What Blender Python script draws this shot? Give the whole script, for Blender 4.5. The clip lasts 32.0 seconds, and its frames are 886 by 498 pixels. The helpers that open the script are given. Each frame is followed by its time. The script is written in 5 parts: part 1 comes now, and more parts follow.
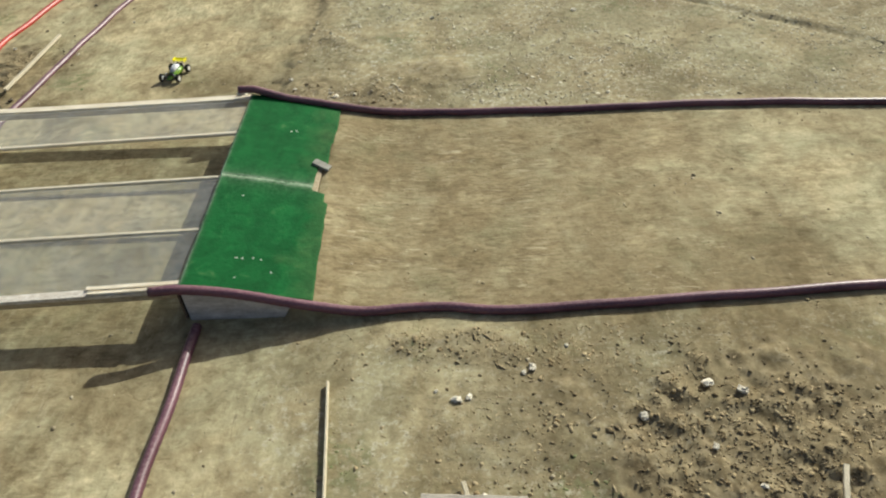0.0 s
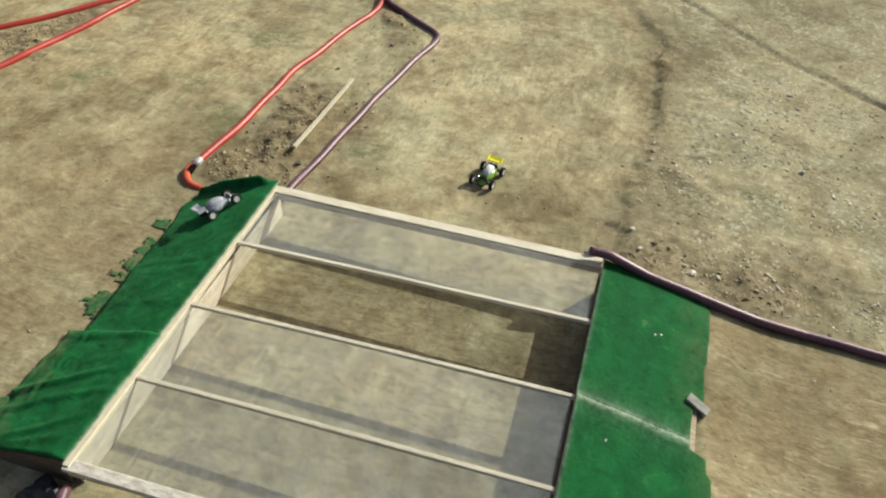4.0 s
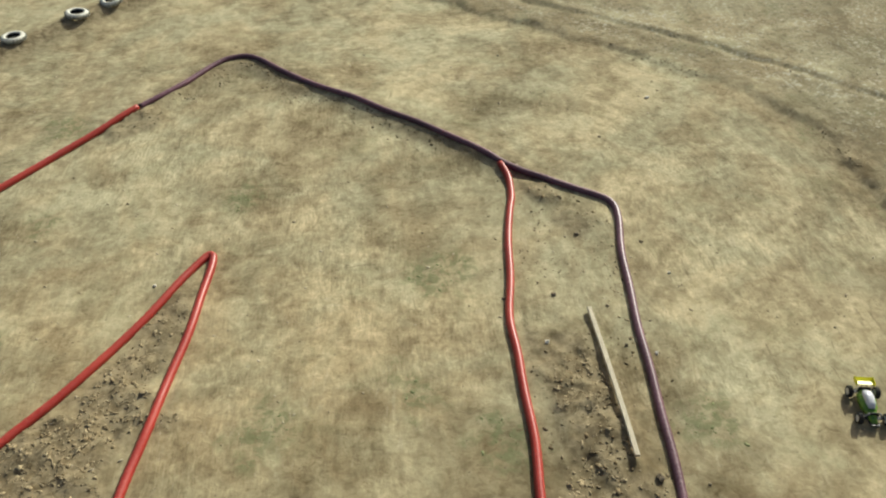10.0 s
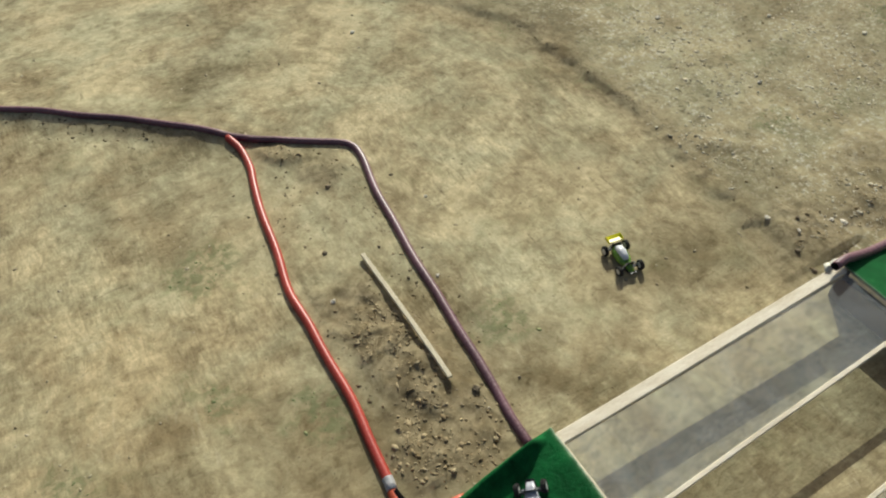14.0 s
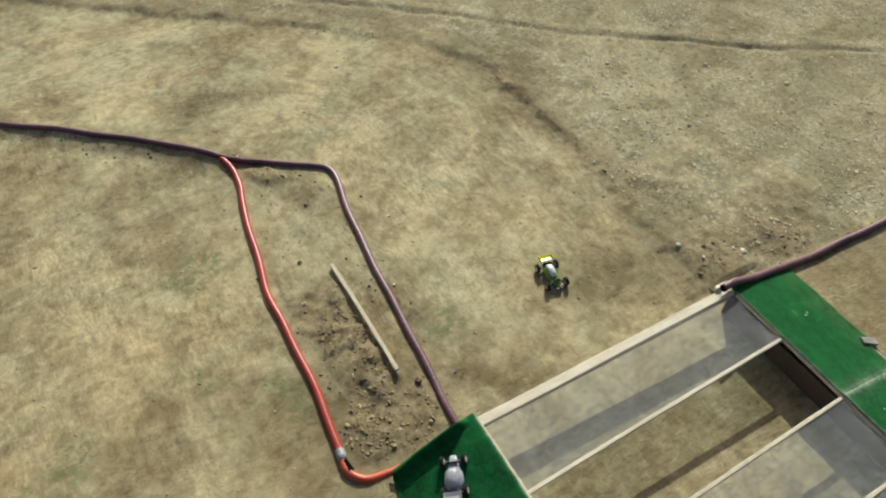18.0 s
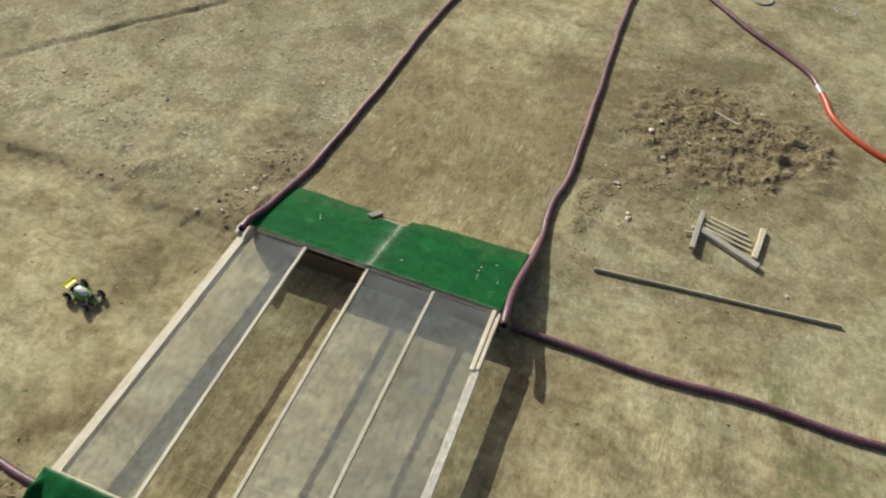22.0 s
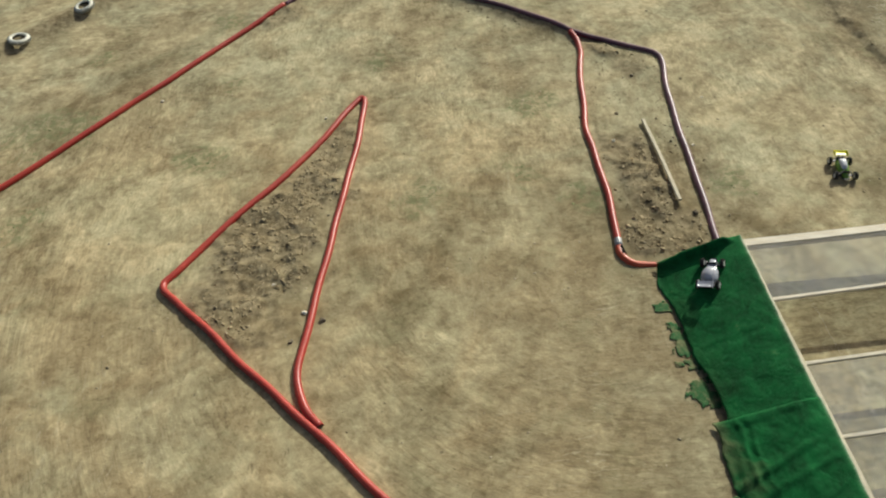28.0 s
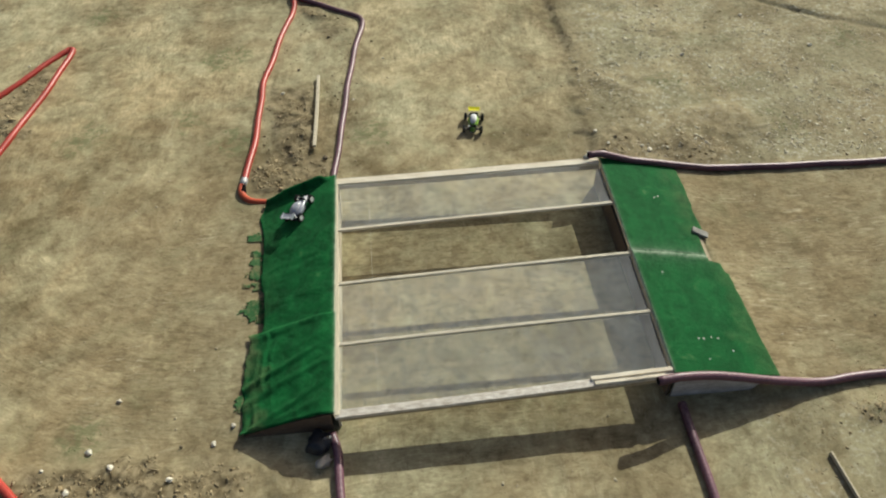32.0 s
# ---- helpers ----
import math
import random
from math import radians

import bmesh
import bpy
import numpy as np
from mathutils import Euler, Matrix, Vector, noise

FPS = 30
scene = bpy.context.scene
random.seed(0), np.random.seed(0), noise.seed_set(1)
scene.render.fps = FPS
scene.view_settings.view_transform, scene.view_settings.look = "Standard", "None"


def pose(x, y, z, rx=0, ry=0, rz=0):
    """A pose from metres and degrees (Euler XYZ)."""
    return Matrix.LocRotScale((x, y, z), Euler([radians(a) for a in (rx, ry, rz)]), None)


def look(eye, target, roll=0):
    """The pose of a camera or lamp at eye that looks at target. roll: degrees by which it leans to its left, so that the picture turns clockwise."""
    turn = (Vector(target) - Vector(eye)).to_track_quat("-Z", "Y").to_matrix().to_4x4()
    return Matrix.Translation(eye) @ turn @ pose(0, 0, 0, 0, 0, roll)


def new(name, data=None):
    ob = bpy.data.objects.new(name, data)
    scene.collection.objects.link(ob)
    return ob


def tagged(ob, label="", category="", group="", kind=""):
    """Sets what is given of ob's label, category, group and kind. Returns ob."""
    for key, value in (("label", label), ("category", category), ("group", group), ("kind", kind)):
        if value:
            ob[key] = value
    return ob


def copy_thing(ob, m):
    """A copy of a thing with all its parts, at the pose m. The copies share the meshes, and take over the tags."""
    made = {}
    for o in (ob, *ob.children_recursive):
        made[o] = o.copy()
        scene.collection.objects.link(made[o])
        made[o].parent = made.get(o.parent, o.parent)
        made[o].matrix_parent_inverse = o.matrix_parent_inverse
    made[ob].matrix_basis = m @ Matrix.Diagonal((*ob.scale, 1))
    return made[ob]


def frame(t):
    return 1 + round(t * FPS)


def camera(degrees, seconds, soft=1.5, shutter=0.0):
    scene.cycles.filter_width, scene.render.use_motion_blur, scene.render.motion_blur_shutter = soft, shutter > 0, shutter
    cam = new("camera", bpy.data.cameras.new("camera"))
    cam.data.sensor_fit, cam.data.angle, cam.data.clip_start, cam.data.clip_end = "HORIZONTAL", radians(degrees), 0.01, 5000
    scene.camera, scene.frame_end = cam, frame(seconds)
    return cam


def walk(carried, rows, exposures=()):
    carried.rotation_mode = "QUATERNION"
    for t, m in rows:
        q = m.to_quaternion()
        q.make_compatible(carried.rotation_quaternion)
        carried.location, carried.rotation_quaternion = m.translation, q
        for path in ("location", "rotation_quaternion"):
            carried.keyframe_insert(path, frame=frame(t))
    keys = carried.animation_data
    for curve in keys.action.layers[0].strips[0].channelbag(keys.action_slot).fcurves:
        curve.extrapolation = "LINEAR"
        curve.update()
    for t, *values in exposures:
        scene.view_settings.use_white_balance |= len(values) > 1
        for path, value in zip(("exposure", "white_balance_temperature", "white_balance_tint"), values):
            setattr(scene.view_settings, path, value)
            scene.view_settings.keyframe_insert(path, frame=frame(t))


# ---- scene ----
cam = camera(62.6, 32.0, soft=2.15)
# seconds, place in metres, turn in degrees
ROWS = [
    (0, 0.038, -0.073, 5.149, 48.53, 3.54, 0.70),
    (0.5, 0.085, 0.402, 5.072, 48.75, 2.11, 10.09),
    (1, -0.164, 0.722, 5.011, 48.79, -0.09, 17.21),
    (1.5, -0.578, 1.073, 5.114, 48.58, 0.30, 21.05),
    (2, -1.176, 1.443, 5.203, 49.40, 0.32, 20.10),
    (2.5, -1.725, 1.823, 5.169, 48.58, -0.05, 18.62),
    (4.5, -3.599, 2.793, 5.853, 47.50, -2.60, 16.90),
    (5, -4.251, 2.874, 6.167, 47.48, -1.55, 16.70),
    (5.5, -4.915, 2.985, 6.288, 47.04, -1.07, 16.66),
    (6, -5.560, 3.192, 6.315, 46.65, 0.08, 16.85),
    (6.5, -6.144, 3.574, 6.084, 47.83, 1.44, 21.77),
    (7, -6.739, 4.009, 6.135, 47.72, 2.26, 25.35),
    (7.5, -7.179, 4.506, 6.217, 47.59, 2.00, 25.75),
    (8, -7.653, 5.025, 6.394, 46.76, 0.92, 24.51),
    (8.5, -8.099, 5.445, 6.499, 47.90, 0.83, 22.97),
    (9, -8.529, 5.832, 6.717, 48.15, 1.56, 19.97),
    (9.5, -8.872, 6.100, 6.768, 46.99, 1.87, 9.34),
    (10, -9.093, 6.133, 6.513, 45.89, 1.20, -5.37),
    (10.5, -9.295, 6.083, 6.426, 46.36, -0.87, -19.13),
    (11, -9.367, 5.975, 6.353, 46.07, -1.39, -30.65),
    (11.5, -9.448, 5.967, 6.319, 48.47, -1.71, -32.59),
    (12, -9.516, 6.091, 6.350, 47.27, 0.28, -32.02),
    (12.5, -9.529, 6.241, 6.451, 45.84, 1.36, -31.38),
    (13, -9.448, 6.345, 6.512, 41.36, 1.13, -30.44),
    (13.5, -9.236, 6.330, 6.357, 40.71, 0.87, -31.06),
    (14, -8.933, 6.294, 6.433, 41.37, 1.14, -30.85),
    (14.5, -8.652, 6.143, 6.779, 40.91, 0.79, -29.84),
    (16.5, -8.924, 5.301, 7.767, 43.40, -0.03, -27.80),
    (17, -8.995, 5.296, 7.652, 41.69, 0.11, -28.72),
    (17.5, -8.961, 5.265, 7.570, 41.86, -0.28, -29.34),
    (18, -8.903, 5.214, 7.600, 42.00, -0.22, -29.53),
    (18.5, -8.858, 5.024, 7.780, 41.70, 0.26, -29.54),
    (19, -8.875, 4.903, 7.888, 41.70, 0.38, -32.76),
    (19.5, -8.886, 4.811, 7.813, 41.22, -0.12, -37.37),
    (20, -8.801, 4.768, 7.703, 41.35, 0.23, -43.57),
    (20.5, -8.609, 4.654, 7.698, 40.54, 0.24, -53.62),
    (21, -8.529, 4.529, 7.430, 41.39, -1.90, -64.25),
    (21.5, -8.257, 4.149, 7.345, 41.88, -2.23, -68.29),
    (22, -8.206, 3.707, 7.631, 41.59, -1.68, -67.93),
    (22.5, -8.322, 3.390, 7.776, 43.13, -3.37, -66.97),
    (23, -8.519, 3.336, 7.602, 42.86, -2.90, -65.74),
    (23.5, -8.647, 3.533, 7.447, 42.84, -3.04, -62.93),
    (24, -8.806, 3.783, 7.540, 40.67, -2.22, -58.17),
    (24.5, -8.814, 3.716, 7.585, 41.28, -1.60, -49.62),
    (25, -8.821, 3.662, 7.528, 42.88, 0.18, -40.63),
    (25.5, -9.047, 3.677, 7.241, 44.10, 1.55, -30.49),
    (26, -9.294, 3.495, 7.458, 43.27, 1.22, -19.84),
    (26.5, -9.688, 3.301, 7.801, 43.17, 1.48, -10.50),
    (28.5, -10.537, 2.001, 7.337, 42.84, 4.77, -3.90),
    (29, -10.382, 1.891, 7.271, 42.01, 6.08, -3.19),
    (29.5, -9.961, 1.800, 7.186, 41.95, 6.81, -2.99),
    (30, -9.233, 1.745, 7.025, 41.98, 6.19, -2.79),
    (30.5, -8.274, 1.664, 6.973, 41.63, 5.27, -2.59),
    (31, -7.249, 1.518, 7.041, 42.04, 4.30, -3.22),
    (31.5, -6.328, 1.247, 7.253, 42.54, 3.01, -3.58),
    (32, -5.628, 0.716, 7.263, 42.55, 1.22, -4.99),
]
EXPOSURES = [(0.0, 0.15), (2.0, 0.14), (5.0, 0.15), (8.0, 0.10), (9.0, 0.11), (11.0, -0.04), (14.0, -0.02), (19.0, -0.05), (23.0, -0.04), (29.0, -0.10), (32.0, -0.08)]
walk(cam, [(t, pose(x, y, z, rx, ry, rz)) for t, x, y, z, rx, ry, rz in ROWS], EXPOSURES)

# ---- light ----
SUN_ELEVATION, SUN_EAST, SUN_NORTH = 30.2, 0.605, 0.796
world = bpy.data.worlds.new("sky")
scene.world = world
world.use_nodes = True
sky = world.node_tree.nodes.new("ShaderNodeTexSky")
sky.sky_type = "NISHITA"
sky.sun_disc = False
sky.sun_elevation = radians(SUN_ELEVATION)
sky.sun_rotation = math.atan2(SUN_EAST, SUN_NORTH)
sky.air_density, sky.dust_density, sky.ozone_density = 1.0, 5.0, 0.6
backing = world.node_tree.nodes["Background"]
backing.inputs["Strength"].default_value = 0.069
world.node_tree.links.new(sky.outputs["Color"], backing.inputs["Color"])
sun_data = bpy.data.lights.new("sun", "SUN")
sun_data.energy, sun_data.angle, sun_data.color = 4.05, radians(0.6), (0.977, 1.0, 0.89)
sun = new("sun", sun_data)
flat = math.hypot(SUN_EAST, SUN_NORTH)
reach = math.cos(radians(SUN_ELEVATION)) / flat
sun.matrix_world = look((60 * SUN_EAST * reach, 60 * SUN_NORTH * reach, 60 * math.sin(radians(SUN_ELEVATION))), (0, 0, 0))


# ---- materials ----
def shader(name):
    m = bpy.data.materials.new(name)
    m.use_nodes = True
    nodes, links = m.node_tree.nodes, m.node_tree.links
    return m, nodes, links, nodes["Principled BSDF"]


def noise_node(nodes, links, scale, detail=4.0, rough=0.6, vector=None, stretch=None, distort=0.0):
    n = nodes.new("ShaderNodeTexNoise")
    n.inputs["Scale"].default_value, n.inputs["Detail"].default_value = scale, detail
    n.inputs["Roughness"].default_value, n.inputs["Distortion"].default_value = rough, distort
    if vector is not None:
        if stretch:
            mp = nodes.new("ShaderNodeMapping")
            mp.inputs["Scale"].default_value = stretch
            links.new(vector, mp.inputs["Vector"])
            vector = mp.outputs["Vector"]
        links.new(vector, n.inputs["Vector"])
    return n.outputs["Fac"]


def ramp_node(nodes, links, fac, low, high, a=0.0, b=1.0):
    r = nodes.new("ShaderNodeMapRange")
    r.inputs["From Min"].default_value, r.inputs["From Max"].default_value = low, high
    r.inputs["To Min"].default_value, r.inputs["To Max"].default_value = a, b
    links.new(fac, r.inputs["Value"])
    return r.outputs["Result"]


def blend_node(nodes, links, fac, a, b, mode="MIX"):
    n = nodes.new("ShaderNodeMix")
    n.data_type, n.blend_type = "RGBA", mode
    for value, slot in ((fac, 0), (a, 6), (b, 7)):
        if isinstance(value, (int, float)):
            n.inputs[slot].default_value = value
        elif isinstance(value, tuple):
            n.inputs[slot].default_value = (*value, 1.0)
        else:
            links.new(value, n.inputs[slot])
    return n.outputs[2]


def sum_node(nodes, links, op, a, b):
    n = nodes.new("ShaderNodeMath")
    n.operation = op
    for k, value in enumerate((a, b)):
        if isinstance(value, (int, float)):
            n.inputs[k].default_value = value
        else:
            links.new(value, n.inputs[k])
    return n.outputs[0]


def bump_node(nodes, links, height, strength, distance, bsdf):
    n = nodes.new("ShaderNodeBump")
    n.inputs["Strength"].default_value, n.inputs["Distance"].default_value = strength, distance
    links.new(height, n.inputs["Height"])
    links.new(n.outputs["Normal"], bsdf.inputs["Normal"])


def coords(nodes, kind="Object"):
    return nodes.new("ShaderNodeTexCoord").outputs[kind]


def plain(name, dark, light, rough=0.7, scale=12.0, grain=None, bump=0.15, metal=0.0, spec=0.3, each=0.0):
    """Two tones mixed by noise at two scales, with fine relief."""
    m, nodes, links, bsdf = shader(name)
    v = coords(nodes)
    big = noise_node(nodes, links, scale, 5, 0.6, v, grain)
    fine = noise_node(nodes, links, scale * 7, 3, 0.6, v, grain)
    fac = ramp_node(nodes, links, sum_node(nodes, links, "ADD", sum_node(nodes, links, "MULTIPLY", big, 0.65), sum_node(nodes, links, "MULTIPLY", fine, 0.35)), 0.33, 0.67)
    colour = blend_node(nodes, links, fac, dark, light)
    if each:
        info = nodes.new("ShaderNodeObjectInfo")
        tone = ramp_node(nodes, links, info.outputs["Random"], 0, 1, 1 - each, 1 + each)
        hsv = nodes.new("ShaderNodeHueSaturation")
        links.new(tone, hsv.inputs["Value"])
        links.new(colour, hsv.inputs["Color"])
        colour = hsv.outputs["Color"]
    links.new(colour, bsdf.inputs["Base Color"])
    bsdf.inputs["Roughness"].default_value, bsdf.inputs["Metallic"].default_value = rough, metal
    bsdf.inputs["Specular IOR Level"].default_value = spec
    if bump:
        bump_node(nodes, links, fine, bump, 0.01, bsdf)
    return m


def attribute(nodes, name):
    a = nodes.new("ShaderNodeAttribute")
    a.attribute_name = name
    return a.outputs["Fac"]


def soil_material():
    m, nodes, links, bsdf = shader("dry_soil")
    v = coords(nodes)

    def add(a, b):
        return sum_node(nodes, links, "ADD", a, b)

    def times(a, b):
        return sum_node(nodes, links, "MULTIPLY", a, b)

    lane = attribute(nodes, "lane")
    off_lane = sum_node(nodes, links, "SUBTRACT", 1.0, lane)

    def combed(long, short, detail, rough, bend):
        """Noise drawn out along x in the lanes and along y elsewhere."""
        return add(times(noise_node(nodes, links, 1.0, detail, rough, v, (long, short, 1.0), bend), lane),
                   times(noise_node(nodes, links, 1.0, detail, rough, v, (short, long, 1.0), bend), off_lane))

    def shade(colour, mask, tint):
        """The colour times a tint where the mask is 1."""
        return blend_node(nodes, links, mask, colour, blend_node(nodes, links, 1.0, colour, tint, "MULTIPLY"))

    broad = noise_node(nodes, links, 0.32, 3, 0.55, v, None, 0.5)
    patch = noise_node(nodes, links, 0.95, 4, 0.58, v, None, 0.8)
    blot = noise_node(nodes, links, 2.6, 4, 0.60, v, None, 0.8)
    mottle = noise_node(nodes, links, 8.0, 4, 0.60, v, None, 0.4)
    grit = noise_node(nodes, links, 34.0, 3, 0.6, v)
    swept = combed(3.0, 6.5, 4, 0.60, 0.9)
    worn, wild, dry = attribute(nodes, "worn"), attribute(nodes, "wild"), attribute(nodes, "dry")
    tone = add(add(times(patch, 0.34), times(blot, 0.27)), add(times(swept, 0.16), times(broad, 0.23)))
    tone = add(ramp_node(nodes, links, tone, 0.40, 0.60), times(dry, 0.27))
    base = blend_node(nodes, links, tone, (0.212, 0.171, 0.096), (0.550, 0.487, 0.306))
    hue = ramp_node(nodes, links, noise_node(nodes, links, 0.8, 4, 0.6, v, None, 0.8), 0.40, 0.60)
    base = blend_node(nodes, links, 1.0, base, blend_node(nodes, links, hue, (1.045, 0.998, 0.945), (0.97, 1.003, 0.99)), "MULTIPLY")
    base = blend_node(nodes, links, 1.0, base, blend_node(nodes, links, attribute(nodes, "warm"), (0.985, 1.0, 1.015), (1.035, 1.0, 0.97)), "MULTIPLY")
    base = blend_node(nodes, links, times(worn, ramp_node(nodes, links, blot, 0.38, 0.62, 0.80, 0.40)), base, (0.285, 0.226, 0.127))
    # dried crust: pale plates with clear edges, and scraped brown hollows between them
    plate = noise_node(nodes, links, 3.4, 5, 0.56, v, None, 1.6)
    base = shade(base, times(ramp_node(nodes, links, plate, 0.535, 0.575), 0.8), (1.10, 1.10, 1.10))
    base = shade(base, times(ramp_node(nodes, links, plate, 0.455, 0.415), 0.8), (0.84, 0.825, 0.80))
    chip = noise_node(nodes, links, 7.0, 4, 0.58, v, (1.0, 1.3, 1.0), 1.2)
    base = shade(base, times(ramp_node(nodes, links, chip, 0.56, 0.60), 0.8), (1.10, 1.10, 1.11))
    base = shade(base, times(ramp_node(nodes, links, chip, 0.43, 0.39), ramp_node(nodes, links, patch, 0.40, 0.60, 1.0, 0.35)), (0.80, 0.78, 0.755))
    # pale tyre scuffs, short and curved, and thin dark scrapes
    scuff = ramp_node(nodes, links, combed(2.0, 10.0, 3, 0.55, 2.0), 0.60, 0.68)
    scuff = times(times(scuff, ramp_node(nodes, links, patch, 0.42, 0.58)), add(times(worn, 0.35), 0.40))
    base = blend_node(nodes, links, scuff, base, (0.55, 0.485, 0.325))
    scrape = ramp_node(nodes, links, combed(2.6, 14.0, 3, 0.55, 1.4), 0.655, 0.70)
    base = blend_node(nodes, links, times(scrape, times(ramp_node(nodes, links, broad, 0.42, 0.55), 0.6)), base, (0.185, 0.148, 0.086))
    line = nodes.new("ShaderNodeCombineXYZ")
    links.new(attribute(nodes, "along"), line.inputs[0])
    links.new(attribute(nodes, "across"), line.inputs[1])
    driven = attribute(nodes, "driven")
    stroke = noise_node(nodes, links, 1.0, 3, 0.55, line.outputs[0], (4.2, 15.0, 1.0), 1.7)
    sweep = noise_node(nodes, links, 1.0, 3, 0.5, line.outputs[0], (1.1, 4.5, 1.0), 1.2)
    base = shade(base, times(driven, ramp_node(nodes, links, stroke, 0.53, 0.64)), (1.19, 1.19, 1.20))
    base = shade(base, times(driven, ramp_node(nodes, links, stroke, 0.47, 0.36)), (0.80, 0.79, 0.775))
    base = shade(base, times(driven, ramp_node(nodes, links, sweep, 0.48, 0.38)), (0.88, 0.87, 0.86))
    dash = noise_node(nodes, links, 1.0, 3, 0.55, v, (5.0, 15.0, 1.0), 0.8)
    base = blend_node(nodes, links, times(ramp_node(nodes, links, dash, 0.58, 0.68), times(worn, 0.38)), base, (0.18, 0.14, 0.078))
    base = blend_node(nodes, links, times(ramp_node(nodes, links, dash, 0.42, 0.32), times(worn, 0.34)), base, (0.45, 0.385, 0.245))
    # thin moss and weeds
    moss = ramp_node(nodes, links, noise_node(nodes, links, 1.3, 5, 0.64, v), 0.54, 0.66)
    moss = times(times(moss, ramp_node(nodes, links, wild, 0, 1, 0.32, 0.70)), ramp_node(nodes, links, mottle, 0.40, 0.56, 0.35, 1.0))
    base = blend_node(nodes, links, moss, base, (0.185, 0.190, 0.095))
    weed = times(attribute(nodes, "weedy"), ramp_node(nodes, links, mottle, 0.44, 0.56))
    base = blend_node(nodes, links, times(weed, 0.62), base, (0.150, 0.178, 0.080))
    base = blend_node(nodes, links, times(wild, 0.34), base, (0.240, 0.213, 0.130))
    # pale dried flakes, and damp darker flecks between them
    flake = ramp_node(nodes, links, noise_node(nodes, links, 15.0, 5, 0.75, v), 0.53, 0.60)
    base = blend_node(nodes, links, times(times(flake, ramp_node(nodes, links, patch, 0.4, 0.6, 0.15, 1.2)), add(times(wild, 0.85), 0.05)), base, (0.56, 0.53, 0.405))
    fleck = ramp_node(nodes, links, noise_node(nodes, links, 9.0, 4, 0.70, v), 0.565, 0.64)
    base = blend_node(nodes, links, times(times(fleck, ramp_node(nodes, links, patch, 0.4, 0.6, 1.3, 0.5)), add(times(wild, 0.75), 0.12)), base, (0.170, 0.150, 0.090))
    off_worn = sum_node(nodes, links, "SUBTRACT", 1.0, worn)
    dug = attribute(nodes, "dug")
    dug = times(dug, ramp_node(nodes, links, blot, 0.32, 0.54, 0.6, 1.0))
    turned = ramp_node(nodes, links, add(times(swept, 0.35), times(mottle, 0.65)), 0.40, 0.60)
    base = blend_node(nodes, links, dug, base, blend_node(nodes, links, turned, (0.158, 0.122, 0.067), (0.360, 0.296, 0.180)))
    # shade of holes between clods, put into the colour as dark noise patches
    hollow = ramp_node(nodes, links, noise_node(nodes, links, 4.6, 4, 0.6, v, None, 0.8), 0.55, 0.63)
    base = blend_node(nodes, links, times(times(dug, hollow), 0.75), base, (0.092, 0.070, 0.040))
    speck = blend_node(nodes, links, ramp_node(nodes, links, add(times(grit, 0.5), times(mottle, 0.5)), 0.40, 0.60), (0.93, 0.92, 0.91), (1.06, 1.06, 1.06))
    base = blend_node(nodes, links, 1.0, base, speck, "MULTIPLY")
    pit = ramp_node(nodes, links, noise_node(nodes, links, 15.0, 2, 0.5, v), 0.715, 0.75)
    base = blend_node(nodes, links, times(pit, times(off_worn, 0.6)), base, (0.085, 0.07, 0.045))
    links.new(base, bsdf.inputs["Base Color"])
    bsdf.inputs["Roughness"].default_value, bsdf.inputs["Specular IOR Level"].default_value = 0.95, 0.12
    height = add(times(grit, 0.08), add(add(times(chip, 0.45), times(times(dash, worn), 0.25)), times(mottle, 0.45)))
    bump_node(nodes, links, height, 0.40, 0.03, bsdf)
    return m


def clod_material(name, dark, light):
    m, nodes, links, bsdf = shader(name)
    v = coords(nodes)
    geo = nodes.new("ShaderNodeNewGeometry")
    fac = sum_node(nodes, links, "ADD", sum_node(nodes, links, "MULTIPLY", geo.outputs["Random Per Island"], 0.7),
                   sum_node(nodes, links, "MULTIPLY", noise_node(nodes, links, 40, 3, 0.6, v), 0.3))
    links.new(blend_node(nodes, links, ramp_node(nodes, links, fac, 0.1, 0.9), dark, light), bsdf.inputs["Base Color"])
    bsdf.inputs["Roughness"].default_value, bsdf.inputs["Specular IOR Level"].default_value = 0.95, 0.1
    return m


